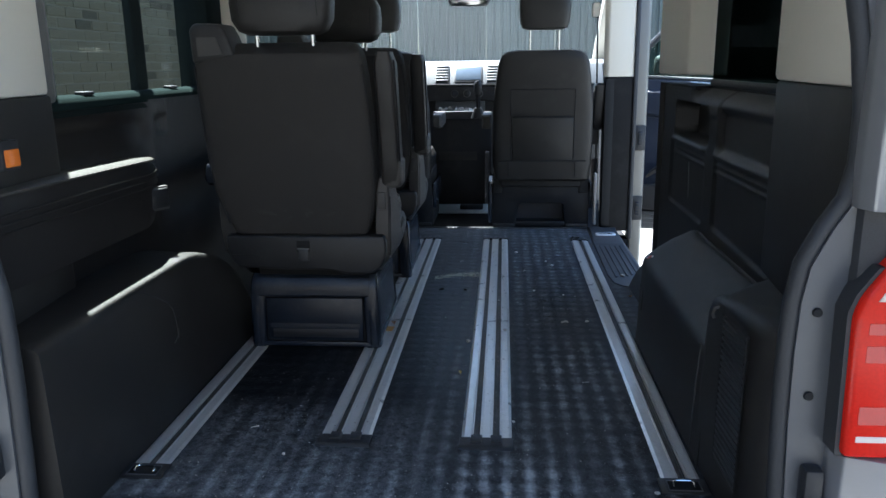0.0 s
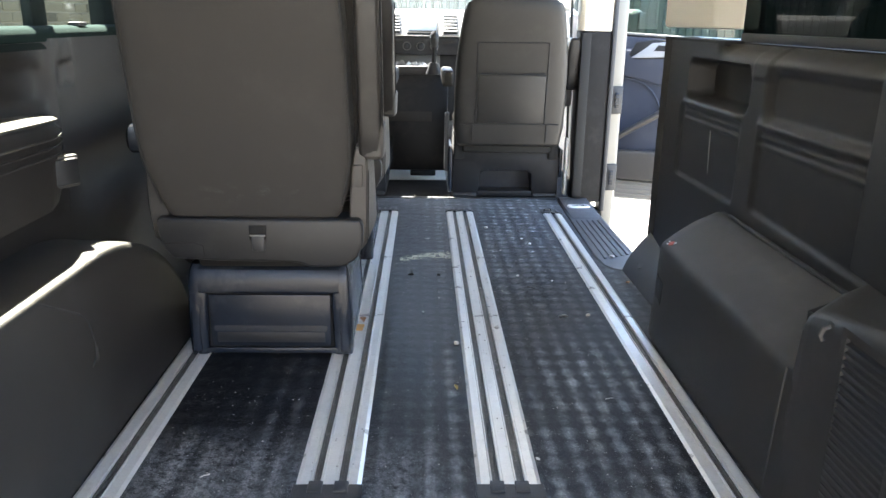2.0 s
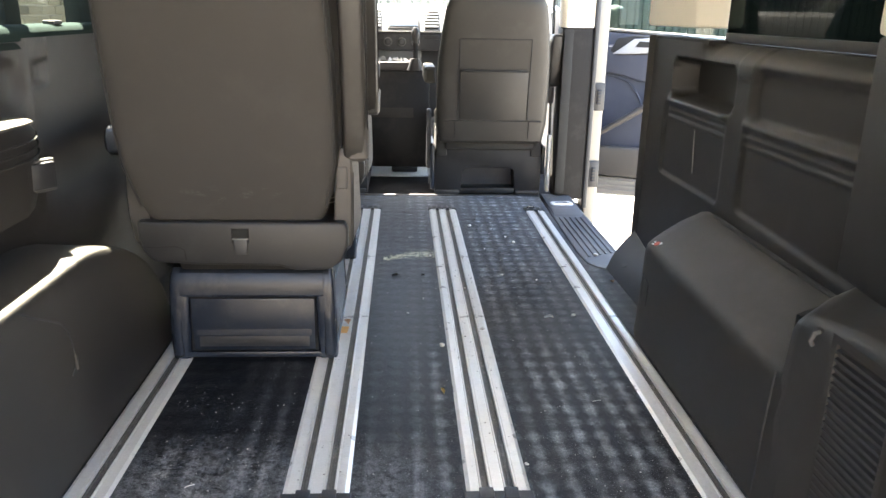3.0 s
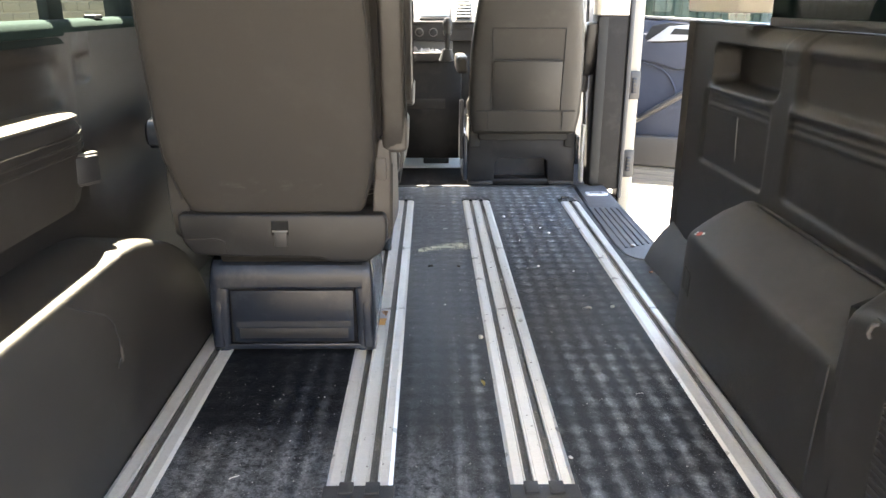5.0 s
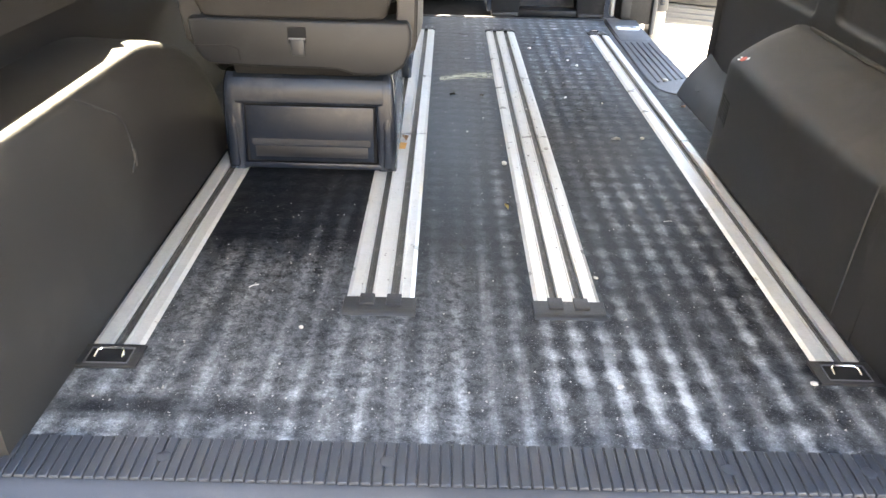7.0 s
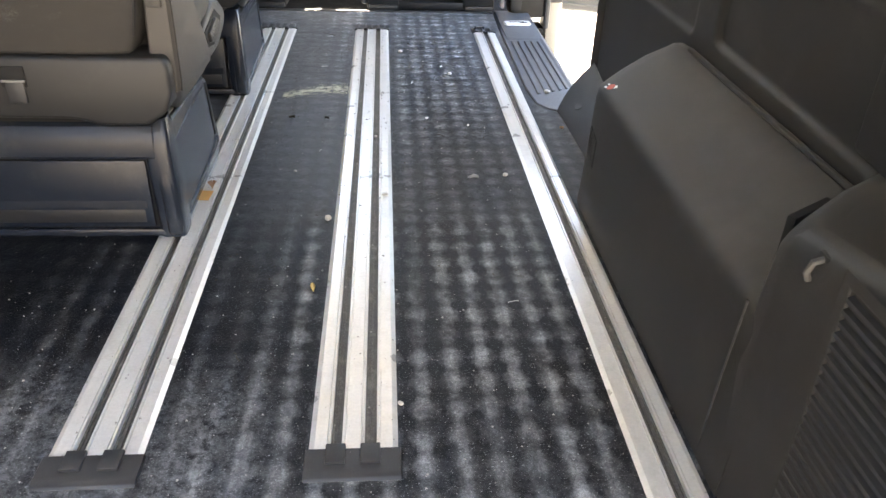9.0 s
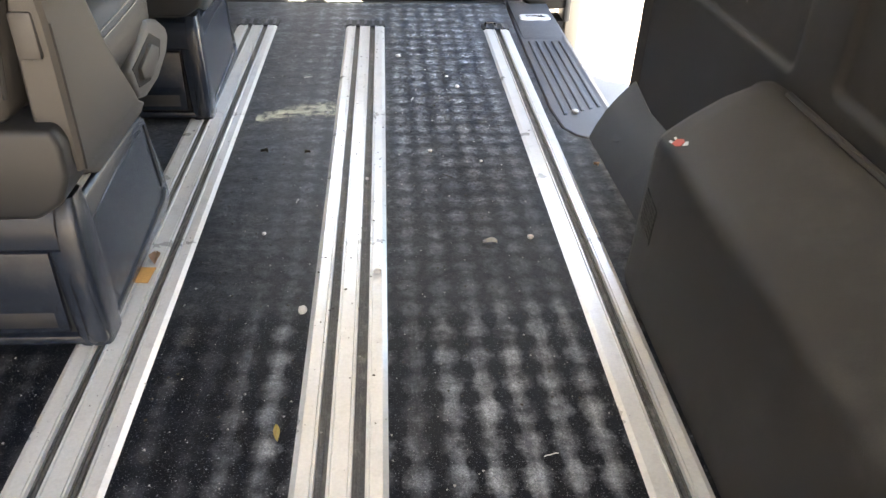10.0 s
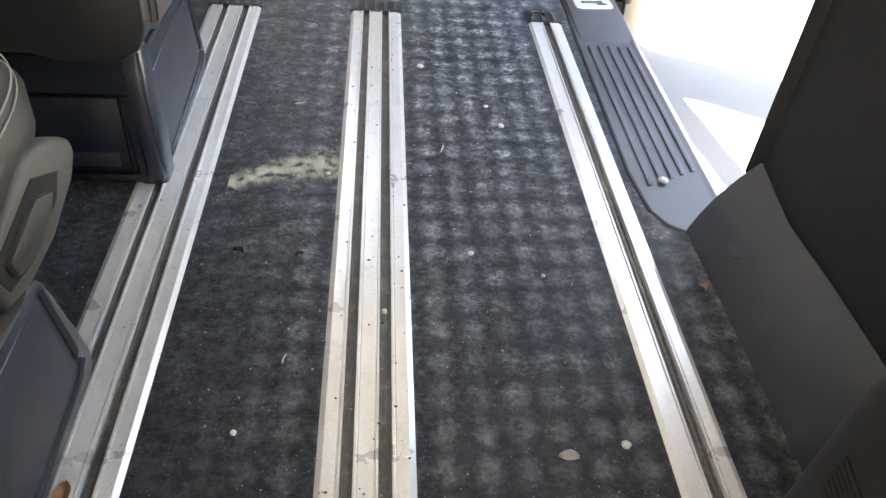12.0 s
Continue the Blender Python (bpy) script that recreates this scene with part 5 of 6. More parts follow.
# ---- rear passenger seats ----
def rear_seat(x, y):
    st = thing("passenger_seat", "dark grey single passenger seat on floor rails, its back upright", "seat", (x, y, 0), "single passenger seats")
    # base box, tapering upwards
    rings = []
    for z, w, y0, y1 in ((0.006, 0.190, -0.018, 0.356), (0.012, 0.1925, -0.020, 0.360), (0.10, 0.195, -0.018, 0.350), (0.19, 0.194, -0.014, 0.330), (0.222, 0.192, -0.010, 0.322), (0.238, 0.186, -0.002, 0.310)):
        rings.append(oval(0, (y0 + y1) / 2, z, w, (y1 - y0) / 2, 11, 48))
    part("base", loft(rings), M_BASE, st, "glossy blue-grey plastic seat box", 0.5)
    for s in (1, -1):
        # side wings, leaning in a little as they rise
        def lean(bm, s=s):
            for v in bm.verts:
                v.co.x -= s * 0.008 * max(0.0, v.co.z) / 0.22
            return bm

        part("base_wing", lean(prism([(-0.040, 0.008), (-0.040, 0.12), (-0.030, 0.19), (-0.012, 0.218), (0.010, 0.228), (0.16, 0.228), (0.308, 0.222), (0.330, 0.213), (0.340, 0.195), (0.364, 0.10), (0.376, 0.045), (0.368, 0.022), (0.34, 0.012)], *sorted((s * 0.176, s * 0.2065)), "x", 0.010, 3)), M_BASE, st)
        part("wing_slot", lean(prism([(0.316, 0.200), (0.326, 0.198), (0.344, 0.078), (0.333, 0.070)], *sorted((s * 0.2050, s * 0.2080)), "x")), M_HOLLOW_SHADE, st)
        part("wing_inset", lean(prism([(0.030, 0.186), (0.150, 0.198), (0.296, 0.200), (0.318, 0.075), (0.298, 0.058), (0.040, 0.040), (0.015, 0.09)], *sorted((s * 0.2055, s * 0.2078)), "x", 0.0016, 1)), M_BASE, st, "shallow raised side panel")
        part("wing_moulding", lean(tube([(s * 0.2070, 0.020, 0.030), (s * 0.2070, 0.20, 0.038), (s * 0.2070, 0.325, 0.046), (s * 0.2070, 0.346, 0.060)], 0.0034, 6)), M_BASE, st)
    # rear frame: two posts, a rounded band above and a low bar, with the drawer set back between them
    band = [(-0.020, 0.174), (-0.038, 0.172), (-0.041, 0.178), (-0.041, 0.196), (-0.037, 0.216), (-0.028, 0.232), (-0.014, 0.243), (0.010, 0.247), (0.010, 0.174)]
    bm = prism(band, -0.176, 0.176, "x")
    for v in bm.verts:
        if v.co.y < 0.0:
            v.co.y += 0.10 * v.co.x ** 2
    part("rear_band", bm, M_BASE, st, "curved glossy band above the drawer", 0.35)
    for s in (1, -1):
        rings = []
        for z, c, hw, yb in ((0.004, 0.184, 0.024, -0.034), (0.05, 0.184, 0.0255, -0.037), (0.12, 0.1825, 0.026, -0.038), (0.19, 0.180, 0.0255, -0.035), (0.222, 0.179, 0.024, -0.026), (0.242, 0.178, 0.020, -0.012)):
            rings.append(oval(s * c, (yb + 0.03) / 2, z, hw, (0.03 - yb) / 2, 4.5, 28))
        part("rear_post", loft(rings), M_BASE, st, "", 0.5)
    part("rear_bar", box(-0.178, 0.178, -0.034, 0.0, 0.006, 0.022, 0.004), M_BASE, st)
    pnl = part("rear_panel", prism([(-0.153, 0.026), (0.153, 0.026), (0.154, 0.166), (-0.154, 0.166)], -0.030, -0.01, "y", 0.003), M_BASE, st, "recessed drawer front")
    part("panel_gap", box(-0.162, 0.162, -0.0225, -0.01, 0.020, 0.174), M_HOLLOW_SHADE, st)
    part("panel_grip", box(-0.138, 0.138, -0.0305, -0.026, 0.036, 0.064, 0.001), M_TRIM_B, pnl, "scuffed dark grip recess")
    part("grip_edge", prism([(-0.0298, 0.066), (-0.0318, 0.067), (-0.0318, 0.069), (-0.0298, 0.084)], -0.144, 0.144, "x"), M_BASE, pnl)
    part("lock_pin", box(-0.03, 0.0, -0.004, 0.01, 0.226, 0.240, 0.003), M_TRIM_B, st)
    # frame below the cushion
    part("seat_pan", prism([(-0.03, 0.24), (0.34, 0.25), (0.40, 0.33), (0.40, 0.38), (-0.08, 0.38)], -0.17, 0.17, "x", 0.010), M_SEAM, st)
    # cushion
    rings = []
    for z, hw, y0, y1 in ((0.325, 0.205, -0.02, 0.425), (0.335, 0.222, -0.05, 0.448), (0.365, 0.238, -0.07, 0.464), (0.400, 0.240, -0.07, 0.462), (0.426, 0.228, -0.06, 0.445), (0.442, 0.204, -0.05, 0.42), (0.450, 0.176, -0.04, 0.39)):
        rings.append([(px, py, pz + 0.012 * max(0.0, (py + 0.07) / 0.57) ** 1.5) for px, py, pz in oval(0, (y0 + y1) / 2, z, hw, (y1 - y0) / 2, 4, 48)])
    cush = part("cushion", loft(rings), M_LEATHER, st, "leather cushion with pale double stitching")
    for dz, gr in ((0.0, 0.0), (0.010, -0.010)):
        pts = [(px * (1 + gr), py, 0.412 + dz + 0.012 * max(0.0, (py + 0.07) / 0.57) ** 1.5) for px, py, pz in oval(0, 0.193, 0, 0.2365, 0.2600, 4, 64)]
        part("stitching", tube(pts, 0.0010, 4, None, True), M_STITCH, cush, "pale stitching")
    # side covers over the hinges
    s = 1
    rings = []
    for z, xi, xr, yb, xo, yf in ((0.222, 0.165, 0.196, 0.100, 0.199, 0.336), (0.250, 0.172, 0.211, 0.052, 0.217, 0.292), (0.285, 0.190, 0.235, -0.020, 0.244, 0.218), (0.318, 0.206, 0.252, -0.076, 0.261, 0.146), (0.340, 0.211, 0.256, -0.084, 0.265, 0.124), (0.395, 0.213, 0.257, -0.086, 0.267, 0.078), (0.440, 0.215, 0.258, -0.088, 0.267, 0.048), (0.500, 0.220, 0.259, -0.092, 0.267, 0.016), (0.540, 0.225, 0.257, -0.094, 0.264, -0.010), (0.556, 0.230, 0.250, -0.090, 0.256, -0.030)):
        rings.append([(xi, yb + 0.004, z), (xi + 0.004, yb, z), (xr - 0.005, yb, z), (xr, yb + 0.006, z), (xo, yf - 0.010, z), (xo - 0.002, yf - 0.003, z), (xo - 0.010, yf, z), (xi, yf, z)])
    side = part("hinge_cover", loft(rings), M_SEATSIDE, st, "grey plastic hinge cover", 0.34)
    part("cover_seam", tube([(r[3][0] + 0.0002, r[3][1] + 0.001, r[3][2]) for r in rings[3:8]], 0.0018, 5), M_SEAM, side)
    part("cover_button", box(0.221, 0.247, -0.0965, -0.084, 0.462, 0.515, 0.004), M_SEATSIDE, side)
    skirt = part("skirt", prism([(0.196, 0.295), (0.188, 0.318), (0.176, 0.346), (0.300, 0.388), (0.362, 0.370), (0.402, 0.346), (0.408, 0.326), (0.384, 0.305), (0.310, 0.284), (0.240, 0.283)], 0.214, 0.243, "x", 0.009, 3), M_SEATSIDE, st, "grey plastic cushion skirt")
    part("lever_recess", prism([(0.206, 0.312), (0.192, 0.346), (0.300, 0.366), (0.352, 0.338), (0.334, 0.318), (0.262, 0.302)], 0.2422, 0.2440, "x"), M_HOLLOW_SHADE, skirt)
    part("lever", prism([(0.218, 0.318), (0.212, 0.340), (0.286, 0.354), (0.322, 0.336), (0.306, 0.322), (0.262, 0.308)], 0.236, 0.2505, "x", 0.004, 2), M_TRIM, skirt, "seat release handle")
    for s in (1, -1):
        part("bolster_seam", tube([(s * 0.140, yy, 0.4505 + 0.012 * max(0.0, (yy + 0.07) / 0.57) ** 1.5) for yy in (0.0, 0.1, 0.2, 0.3, 0.37)], 0.0022, 6), M_SEAM, cush)
    part("cross_seam", tube([(xx, 0.20, 0.4505 + 0.0038) for xx in (-0.138, 0.0, 0.138)], 0.0020, 6), M_SEAM, cush)
    # backrest, leaning rearwards as it rises
    rings = []
    for z, xl, xr, hd, lean in ((0.385, -0.206, 0.184, 0.048, -0.004), (0.392, -0.214, 0.191, 0.053, -0.002), (0.45, -0.238, 0.211, 0.056, 0.010), (0.52, -0.255, 0.223, 0.058, 0.023), (0.60, -0.259, 0.226, 0.058, 0.040), (0.75, -0.258, 0.224, 0.056, 0.075), (0.86, -0.255, 0.218, 0.054, 0.105), (0.895, -0.251, 0.214, 0.051, 0.114), (0.910, -0.246, 0.210, 0.046, 0.114), (0.925, -0.232, 0.200, 0.036, 0.105), (0.936, -0.210, 0.185, 0.024, 0.095), (0.940, -0.190, 0.170, 0.012, 0.090)):
        rings.append(oval((xl + xr) / 2, -0.050 - lean, z, (xr - xl) / 2, hd, 7, 56))
    bk = part("backrest", loft(rings), M_SEATBACK, st, "plain dark backrest with scuffed lower edge", 0.5)
    for k in (0, 1):
        pts = [((xl + 0.004, xr - 0.004)[k], -0.094 - ln, z) for z, xl, xr, ln in ((0.42, -0.228, 0.202, 0.006), (0.52, -0.255, 0.223, 0.022), (0.60, -0.259, 0.226, 0.040), (0.75, -0.258, 0.224, 0.075), (0.88, -0.253, 0.216, 0.110))]
        part("piping", tube(pts, 0.003, 6), M_SEAM, bk)
    # smaller hinge cover on the wall side
    wall_side = [[(-0.214, yb, z), (-xo + 0.004, yb, z), (-xo, yb + 0.006, z), (-xo, yf, z), (-0.214, yf, z)] for z, xo, yb, yf in ((0.235, 0.205, 0.02, 0.30), (0.285, 0.238, -0.03, 0.21), (0.33, 0.256, -0.078, 0.13), (0.40, 0.262, -0.084, 0.08), (0.47, 0.262, -0.084, 0.03), (0.50, 0.256, -0.080, 0.0))]
    part("hinge_cover", loft([r[::-1] for r in wall_side]), M_TRIM, st, "grey plastic hinge cover", 0.34)
    # chalky rub marks low on the back
    bm = bmesh.new()
    rd = random.Random(3)
    for i in range(2600):
        px, pz = rd.uniform(-0.13, 0.10), rd.gauss(0.452, 0.012)
        if noise.noise(Vector((px * 30, pz * 60, 1.0))) < 0.12 + rd.uniform(-0.1, 0.35):
            continue
        q = rd.uniform(0.0004, 0.0012)
        a = rd.uniform(0, 6.3)
        py = -0.1166 - (pz - 0.45) * 0.19
        bm.faces.new([bm.verts.new((px + q * math.cos(a + k * 2.1), py, pz + q * math.sin(a + k * 2.1))) for k in range(3)])
    tagged(part("scuff_marks", bm, M_SCUFF, bk), kind="stuff")
    part("back_foot", box(-0.190, 0.184, -0.088, -0.02, 0.376, 0.402, 0.006), M_SEAM, st)
    # plastic cover across the lower back
    cover = part("back_cover", prism([(-0.238, 0.386), (-0.236, 0.350), (-0.226, 0.312), (-0.205, 0.287), (-0.10, 0.281), (0.082, 0.279), (0.100, 0.274), (0.122, 0.267), (0.200, 0.269), (0.232, 0.290), (0.246, 0.325), (0.248, 0.366), (0.240, 0.386)], -0.112, 0.02, "y", 0.008, 3), M_COVER, st, "dark plastic lower back cover")
    part("release_slot", box(-0.022, 0.018, -0.1155, -0.108, 0.336, 0.371, 0.002), M_HOLLOW_SHADE, cover)
    part("release_tab", box(-0.016, 0.014, -0.118, -0.108, 0.309, 0.346, 0.003), M_TRIM_B, cover)
    part("tab_edge", box(-0.020, 0.017, -0.1190, -0.112, 0.3455, 0.3490, 0.0008), M_ARMGREY, cover, "pale upper edge")
    part("cover_seam", tube([(-0.228, -0.1125, 0.326), (-0.15, -0.1125, 0.328), (-0.132, -0.1125, 0.320), (-0.13, -0.1125, 0.296)], 0.0018, 4), M_SEAM, cover)
    # headrest
    rings = []
    for z, hw, hd in ((0.958, 0.095, 0.028), (0.968, 0.118, 0.045), (0.995, 0.134, 0.056), (1.04, 0.138, 0.058), (1.085, 0.134, 0.055), (1.115, 0.118, 0.044), (1.125, 0.09, 0.025)):
        rings.append(oval(0, -0.185, z, hw, hd, 4.5, 40))
    hr = part("headrest", loft(rings), M_LEATHER, st, "dark leather headrest")
    for s in (1, -1):
        part("headrest_post", tube([(s * 0.077, -0.175, 0.90), (s * 0.077, -0.182, 0.975)], 0.0065, 10), M_CHROME, st, "chrome headrest post")
        part("seam", tube([(s * 0.105, -0.185 + 0.058 * math.cos(a), 1.04 + 0.076 * math.sin(a)) for a in [2 * math.pi * i / 20 for i in range(20)]], 0.002, 4, None, True), M_SEAM, hr)
    # belt outlet on the outer shoulder
    bo = part("belt_outlet", prism([(-0.250, 0.885), (-0.255, 0.975), (-0.240, 0.992), (-0.165, 0.990), (-0.150, 0.960), (-0.130, 0.905)], -0.215, -0.10, "y", 0.010, 3), M_TRIM, st, "grey plastic belt outlet")
    part("outlet_slot", prism([(-0.232, 0.905), (-0.234, 0.955), (-0.180, 0.955), (-0.165, 0.910)], -0.2175, -0.20, "y"), M_SEATSIDE, bo)
    # raised armrest on the aisle side
    arm = []
    for z, lean in ((0.530, 0.0), (0.540, 0.0), (0.60, 0.01), (0.75, 0.045), (0.88, 0.083), (0.905, 0.09), (0.912, 0.092)):
        e = 0.0 if 0.54 <= z <= 0.89 else 0.008
        arm.append(oval(0.265, -0.050 - lean, z, 0.029 - e, 0.050 - e, 5, 28))
    ar = part("armrest", loft(arm), M_LEATHER, st, "raised dark armrest")
    part("armrest_seam", tube([(0.2945, -0.085 - ln, z) for z, ln in ((0.56, 0.003), (0.75, 0.045), (0.89, 0.086))], 0.0022, 5), M_SEAM, ar)
    part("armrest_foot", loft([oval(0.271, -0.050, 0.527, 0.020, 0.042, 4, 28), oval(0.271, -0.050, 0.535, 0.026, 0.050, 5, 28), oval(0.270, -0.052, 0.600, 0.030, 0.054, 5, 28), oval(0.268, -0.056, 0.608, 0.028, 0.050, 5, 28)]), M_SEATSIDE, ar, "grey plastic armrest joint")
    # lowered armrest on the wall side
    arm = []
    for y, hw, hh in ((-0.012, 0.018, 0.022), (0.0, 0.027, 0.033), (0.10, 0.029, 0.036), (0.30, 0.029, 0.036), (0.335, 0.025, 0.03), (0.345, 0.016, 0.02)):
        arm.append([(px, y, 0.562 + py) for px, py, pz in oval(-0.276, 0, 0, hw, hh, 5, 28)])
    la = part("armrest", loft(arm), M_LEATHER, st, "lowered dark armrest")
    pv = loft([oval(0, 0, -0.026, 0.036, 0.034, 2.3, 28), oval(0, 0, 0.016, 0.036, 0.034, 2.3, 28), oval(0, 0, 0.024, 0.028, 0.026, 2.3, 28)])
    part("armrest_pivot", pv, M_BASE, la, "blue-grey round pivot cover").matrix_basis = pose(-0.288, -0.02, 0.560, 0, -90, 0)
    part("armrest_bracket", box(-0.262, -0.228, -0.045, 0.02, 0.46, 0.56, 0.008), M_TRIM_B, la)
    return st


seat_a = rear_seat(-0.386, 1.125)
seat_b = copy_thing(seat_a, pose(-0.386, 1.937, 0))
seat_b["label"] = "dark grey single passenger seat in the middle row, on rails"


# ---- cab seats ----
def cab_seat(x, y, inner):
    st = thing("cab_seat", "dark leather cab seat with a stitched map pocket on its back", "seat", (x, y, 0), "cab seats")
    part("base", prism([(-0.262, 0.0), (-0.262, 0.20), (-0.225, 0.232), (0.225, 0.232), (0.262, 0.20), (0.262, 0.0), (0.135, 0.0), (0.125, 0.118), (0.105, 0.132), (-0.105, 0.132), (-0.125, 0.118), (-0.135, 0.0)], 0.0, 0.40, "y", 0.006), M_CABBOX, st, "black plastic seat box with an arched opening")
    part("base_lip", box(-0.136, 0.136, 0.004, 0.10, 0.0, 0.030, 0.004), M_CABBOX, st)
    part("base_back", box(-0.14, 0.14, 0.09, 0.11, 0.0, 0.14), M_BASE, st)
    part("base_foot", box(-0.255, -0.14, -0.012, 0.08, -0.002, 0.02, 0.005), M_TRIM_B, st)
    part("base_foot", box(0.14, 0.255, -0.012, 0.08, -0.002, 0.02, 0.005), M_TRIM_B, st)
    part("seat_pan", box(-0.215, 0.215, -0.03, 0.45, 0.225, 0.275, 0.012), M_SEAM, st)
    for s in (1, -1):
        part("hinge_plate", box(*sorted((s * 0.205, s * 0.256)), -0.012, 0.38, 0.19, 0.30, 0.006), M_SEAM, st)
    rings = [oval(0, 0.23, z, hw, hd, 5, 40) for z, hw, hd in ((0.27, 0.22, 0.24), (0.29, 0.25, 0.27), (0.36, 0.255, 0.28), (0.40, 0.235, 0.265), (0.41, 0.20, 0.23))]
    part("cushion", loft(rings), M_LEATHER, st)
    rings = []
    for z, hw, hd, lean in ((0.262, 0.235, 0.030, 0.0), (0.275, 0.248, 0.045, 0.0), (0.36, 0.260, 0.055, 0.008), (0.50, 0.262, 0.060, 0.022), (0.65, 0.258, 0.060, 0.045), (0.80, 0.240, 0.057, 0.075), (0.88, 0.228, 0.053, 0.095), (0.915, 0.212, 0.046, 0.104), (0.932, 0.185, 0.036, 0.108), (0.938, 0.15, 0.025, 0.11)):
        rings.append(oval(0, -0.03 - lean, z, hw, hd, 6, 56))
    bk = part("backrest", loft(rings), M_LEATHER, st, "dark leather backrest", 0.5)

    def rear(z):
        zs = (0.275, 0.36, 0.50, 0.65, 0.80, 0.88)
        vs = (-0.075, -0.093, -0.112, -0.135, -0.162, -0.178)
        return float(np.interp(z, zs, vs))

    # map pocket, seams and piping
    for s in (1, -1):
        part("seam", tube([(s * 0.163, rear(z) - 0.001, z) for z in (0.372, 0.45, 0.55, 0.65, 0.745)], 0.0028, 6), M_SEAM, bk)
    part("seam", tube([(-0.163, rear(0.745) - 0.001, 0.745), (0.163, rear(0.745) - 0.001, 0.745)], 0.0026, 6), M_SEAM, bk)
    part("seam", tube([(-0.23, rear(0.368) - 0.001, 0.372), (0.23, rear(0.368) - 0.001, 0.372)], 0.0035, 6), M_SEAM, bk)
    for s in (1, -1):
        part("seam", tube([(s * 0.175, rear(z) - 0.001, z) for z in (0.290, 0.33, 0.368)], 0.0025, 6), M_SEAM, bk)
    pk = part("map_pocket", prism([(rear(0.378) - 0.002, 0.378), (rear(0.60) - 0.008, 0.60), (rear(0.605) + 0.01, 0.605), (rear(0.378) + 0.02, 0.378)], -0.157, 0.157, "x", 0.004), M_LEATHER, bk, "leather map pocket")
    part("pocket_mouth", tube([(-0.150, rear(0.605) - 0.009, 0.607), (0.0, rear(0.605) - 0.011, 0.603), (0.150, rear(0.605) - 0.009, 0.607)], 0.0045, 6), M_SEAM, pk)
    rings = [oval(0, -0.14, z, hw, hd, 5, 40) for z, hw, hd in ((1.035, 0.085, 0.028), (1.045, 0.112, 0.045), (1.08, 0.124, 0.055), (1.15, 0.128, 0.056), (1.22, 0.120, 0.05), (1.24, 0.09, 0.03))]
    part("headrest", loft(rings), M_LEATHER, st, "dark leather headrest")
    for s in (1, -1):
        part("headrest_post", tube([(s * 0.072, -0.135, 0.92), (s * 0.072, -0.138, 1.05)], 0.006, 10), M_CHROME, st, "chrome headrest post")
    s = -inner
    ar = part("armrest", loft([oval(s * 0.292, -0.01 - (z - 0.55) * 0.18, z, hw, hd, 5, 24) for z, hw, hd in ((0.530, 0.018, 0.03), (0.540, 0.026, 0.042), (0.60, 0.030, 0.050), (0.72, 0.030, 0.050), (0.76, 0.026, 0.044), (0.77, 0.018, 0.03))]), M_LEATHER, st, "raised dark armrest")
    part("armrest_joint", box(*sorted((s * 0.255, s * 0.30)), -0.03, 0.05, 0.45, 0.54, 0.012), M_TRIM, ar)
    s = inner
    arm = []
    for yy, hw, hh in ((-0.035, 0.016, 0.026), (-0.022, 0.026, 0.038), (0.10, 0.028, 0.040), (0.28, 0.027, 0.036), (0.31, 0.016, 0.022)):
        arm.append([(px, yy, 0.575 + py) for px, py, pz in oval(s * 0.292, 0, 0, hw, hh, 5, 24)])
    part("armrest", loft(arm), M_PAD, st, "lowered grey armrest")
    part("side_lever", prism([(0.03, 0.12), (0.06, 0.40), (0.075, 0.41), (0.09, 0.40), (0.10, 0.12)], -0.302, -0.280, "x", 0.007), M_STEP, st, "blue-grey adjuster lever")
    part("side_valance", box(-0.285, -0.262, 0.0, 0.40, 0.02, 0.24, 0.008), M_BASE, st)
    part("side_valance", box(0.262, 0.280, 0.0, 0.40, 0.10, 0.24, 0.008), M_BASE, st)
    return st


cab_a = cab_seat(0.408, 2.955, -1)
cab_b = cab_seat(-0.445, 2.975, 1)
cab_b["label"] = "dark leather driver's cab seat, mostly hidden by the rear seats"


# ---- small things on the floor ----
def flake(name, label, category, x, y, z, size, material, turn=0.0, stretch=1.5, seed=0, thick=0.3, group=""):
    """A small uneven chip, pebble or leaf."""
    r = random.Random(seed)
    bm = bmesh.new()
    bmesh.ops.create_icosphere(bm, subdivisions=2, radius=1.0)
    for v in bm.verts:
        k = 1 + 0.25 * noise.noise(v.co * 1.7 + Vector((seed * 3.1, 0, 0)))
        v.co = Vector((v.co.x * size * 0.5 * k, v.co.y * size * 0.5 * stretch * k, (v.co.z * k + 0.8) * size * 0.5 * thick))
    ob = part(name, bm, material)
    ob.matrix_basis = pose(x, y, z, 0, 0, turn)
    return tagged(ob, label, category, group)


def leaf(label, x, y, z, ln, wd, material, turn, curl=0.004):
    bm = bmesh.new()
    n = 8
    rows = []
    for i in range(n + 1):
        u = i / n
        w = wd * math.sin(math.pi * min(1, u * 0.92 + 0.06)) ** 0.8
        rows.append([bm.verts.new((s * w * 0.5, (u - 0.5) * ln, curl * (abs(s) * 1.2 + math.sin(u * 5) * 0.5 + 0.5))) for s in (-1, 0, 1)])
    for a, b in zip(rows, rows[1:]):
        for i in range(2):
            bm.faces.new((a[i], a[i + 1], b[i + 1], b[i]))
    bmesh.ops.solidify(bm, geom=bm.faces[:], thickness=0.0006)
    ob = part("leaf", bm, material)
    ob.matrix_basis = pose(x, y, z, 0, 0, turn)
    return tagged(ob, label, "leaf", "fallen leaves")


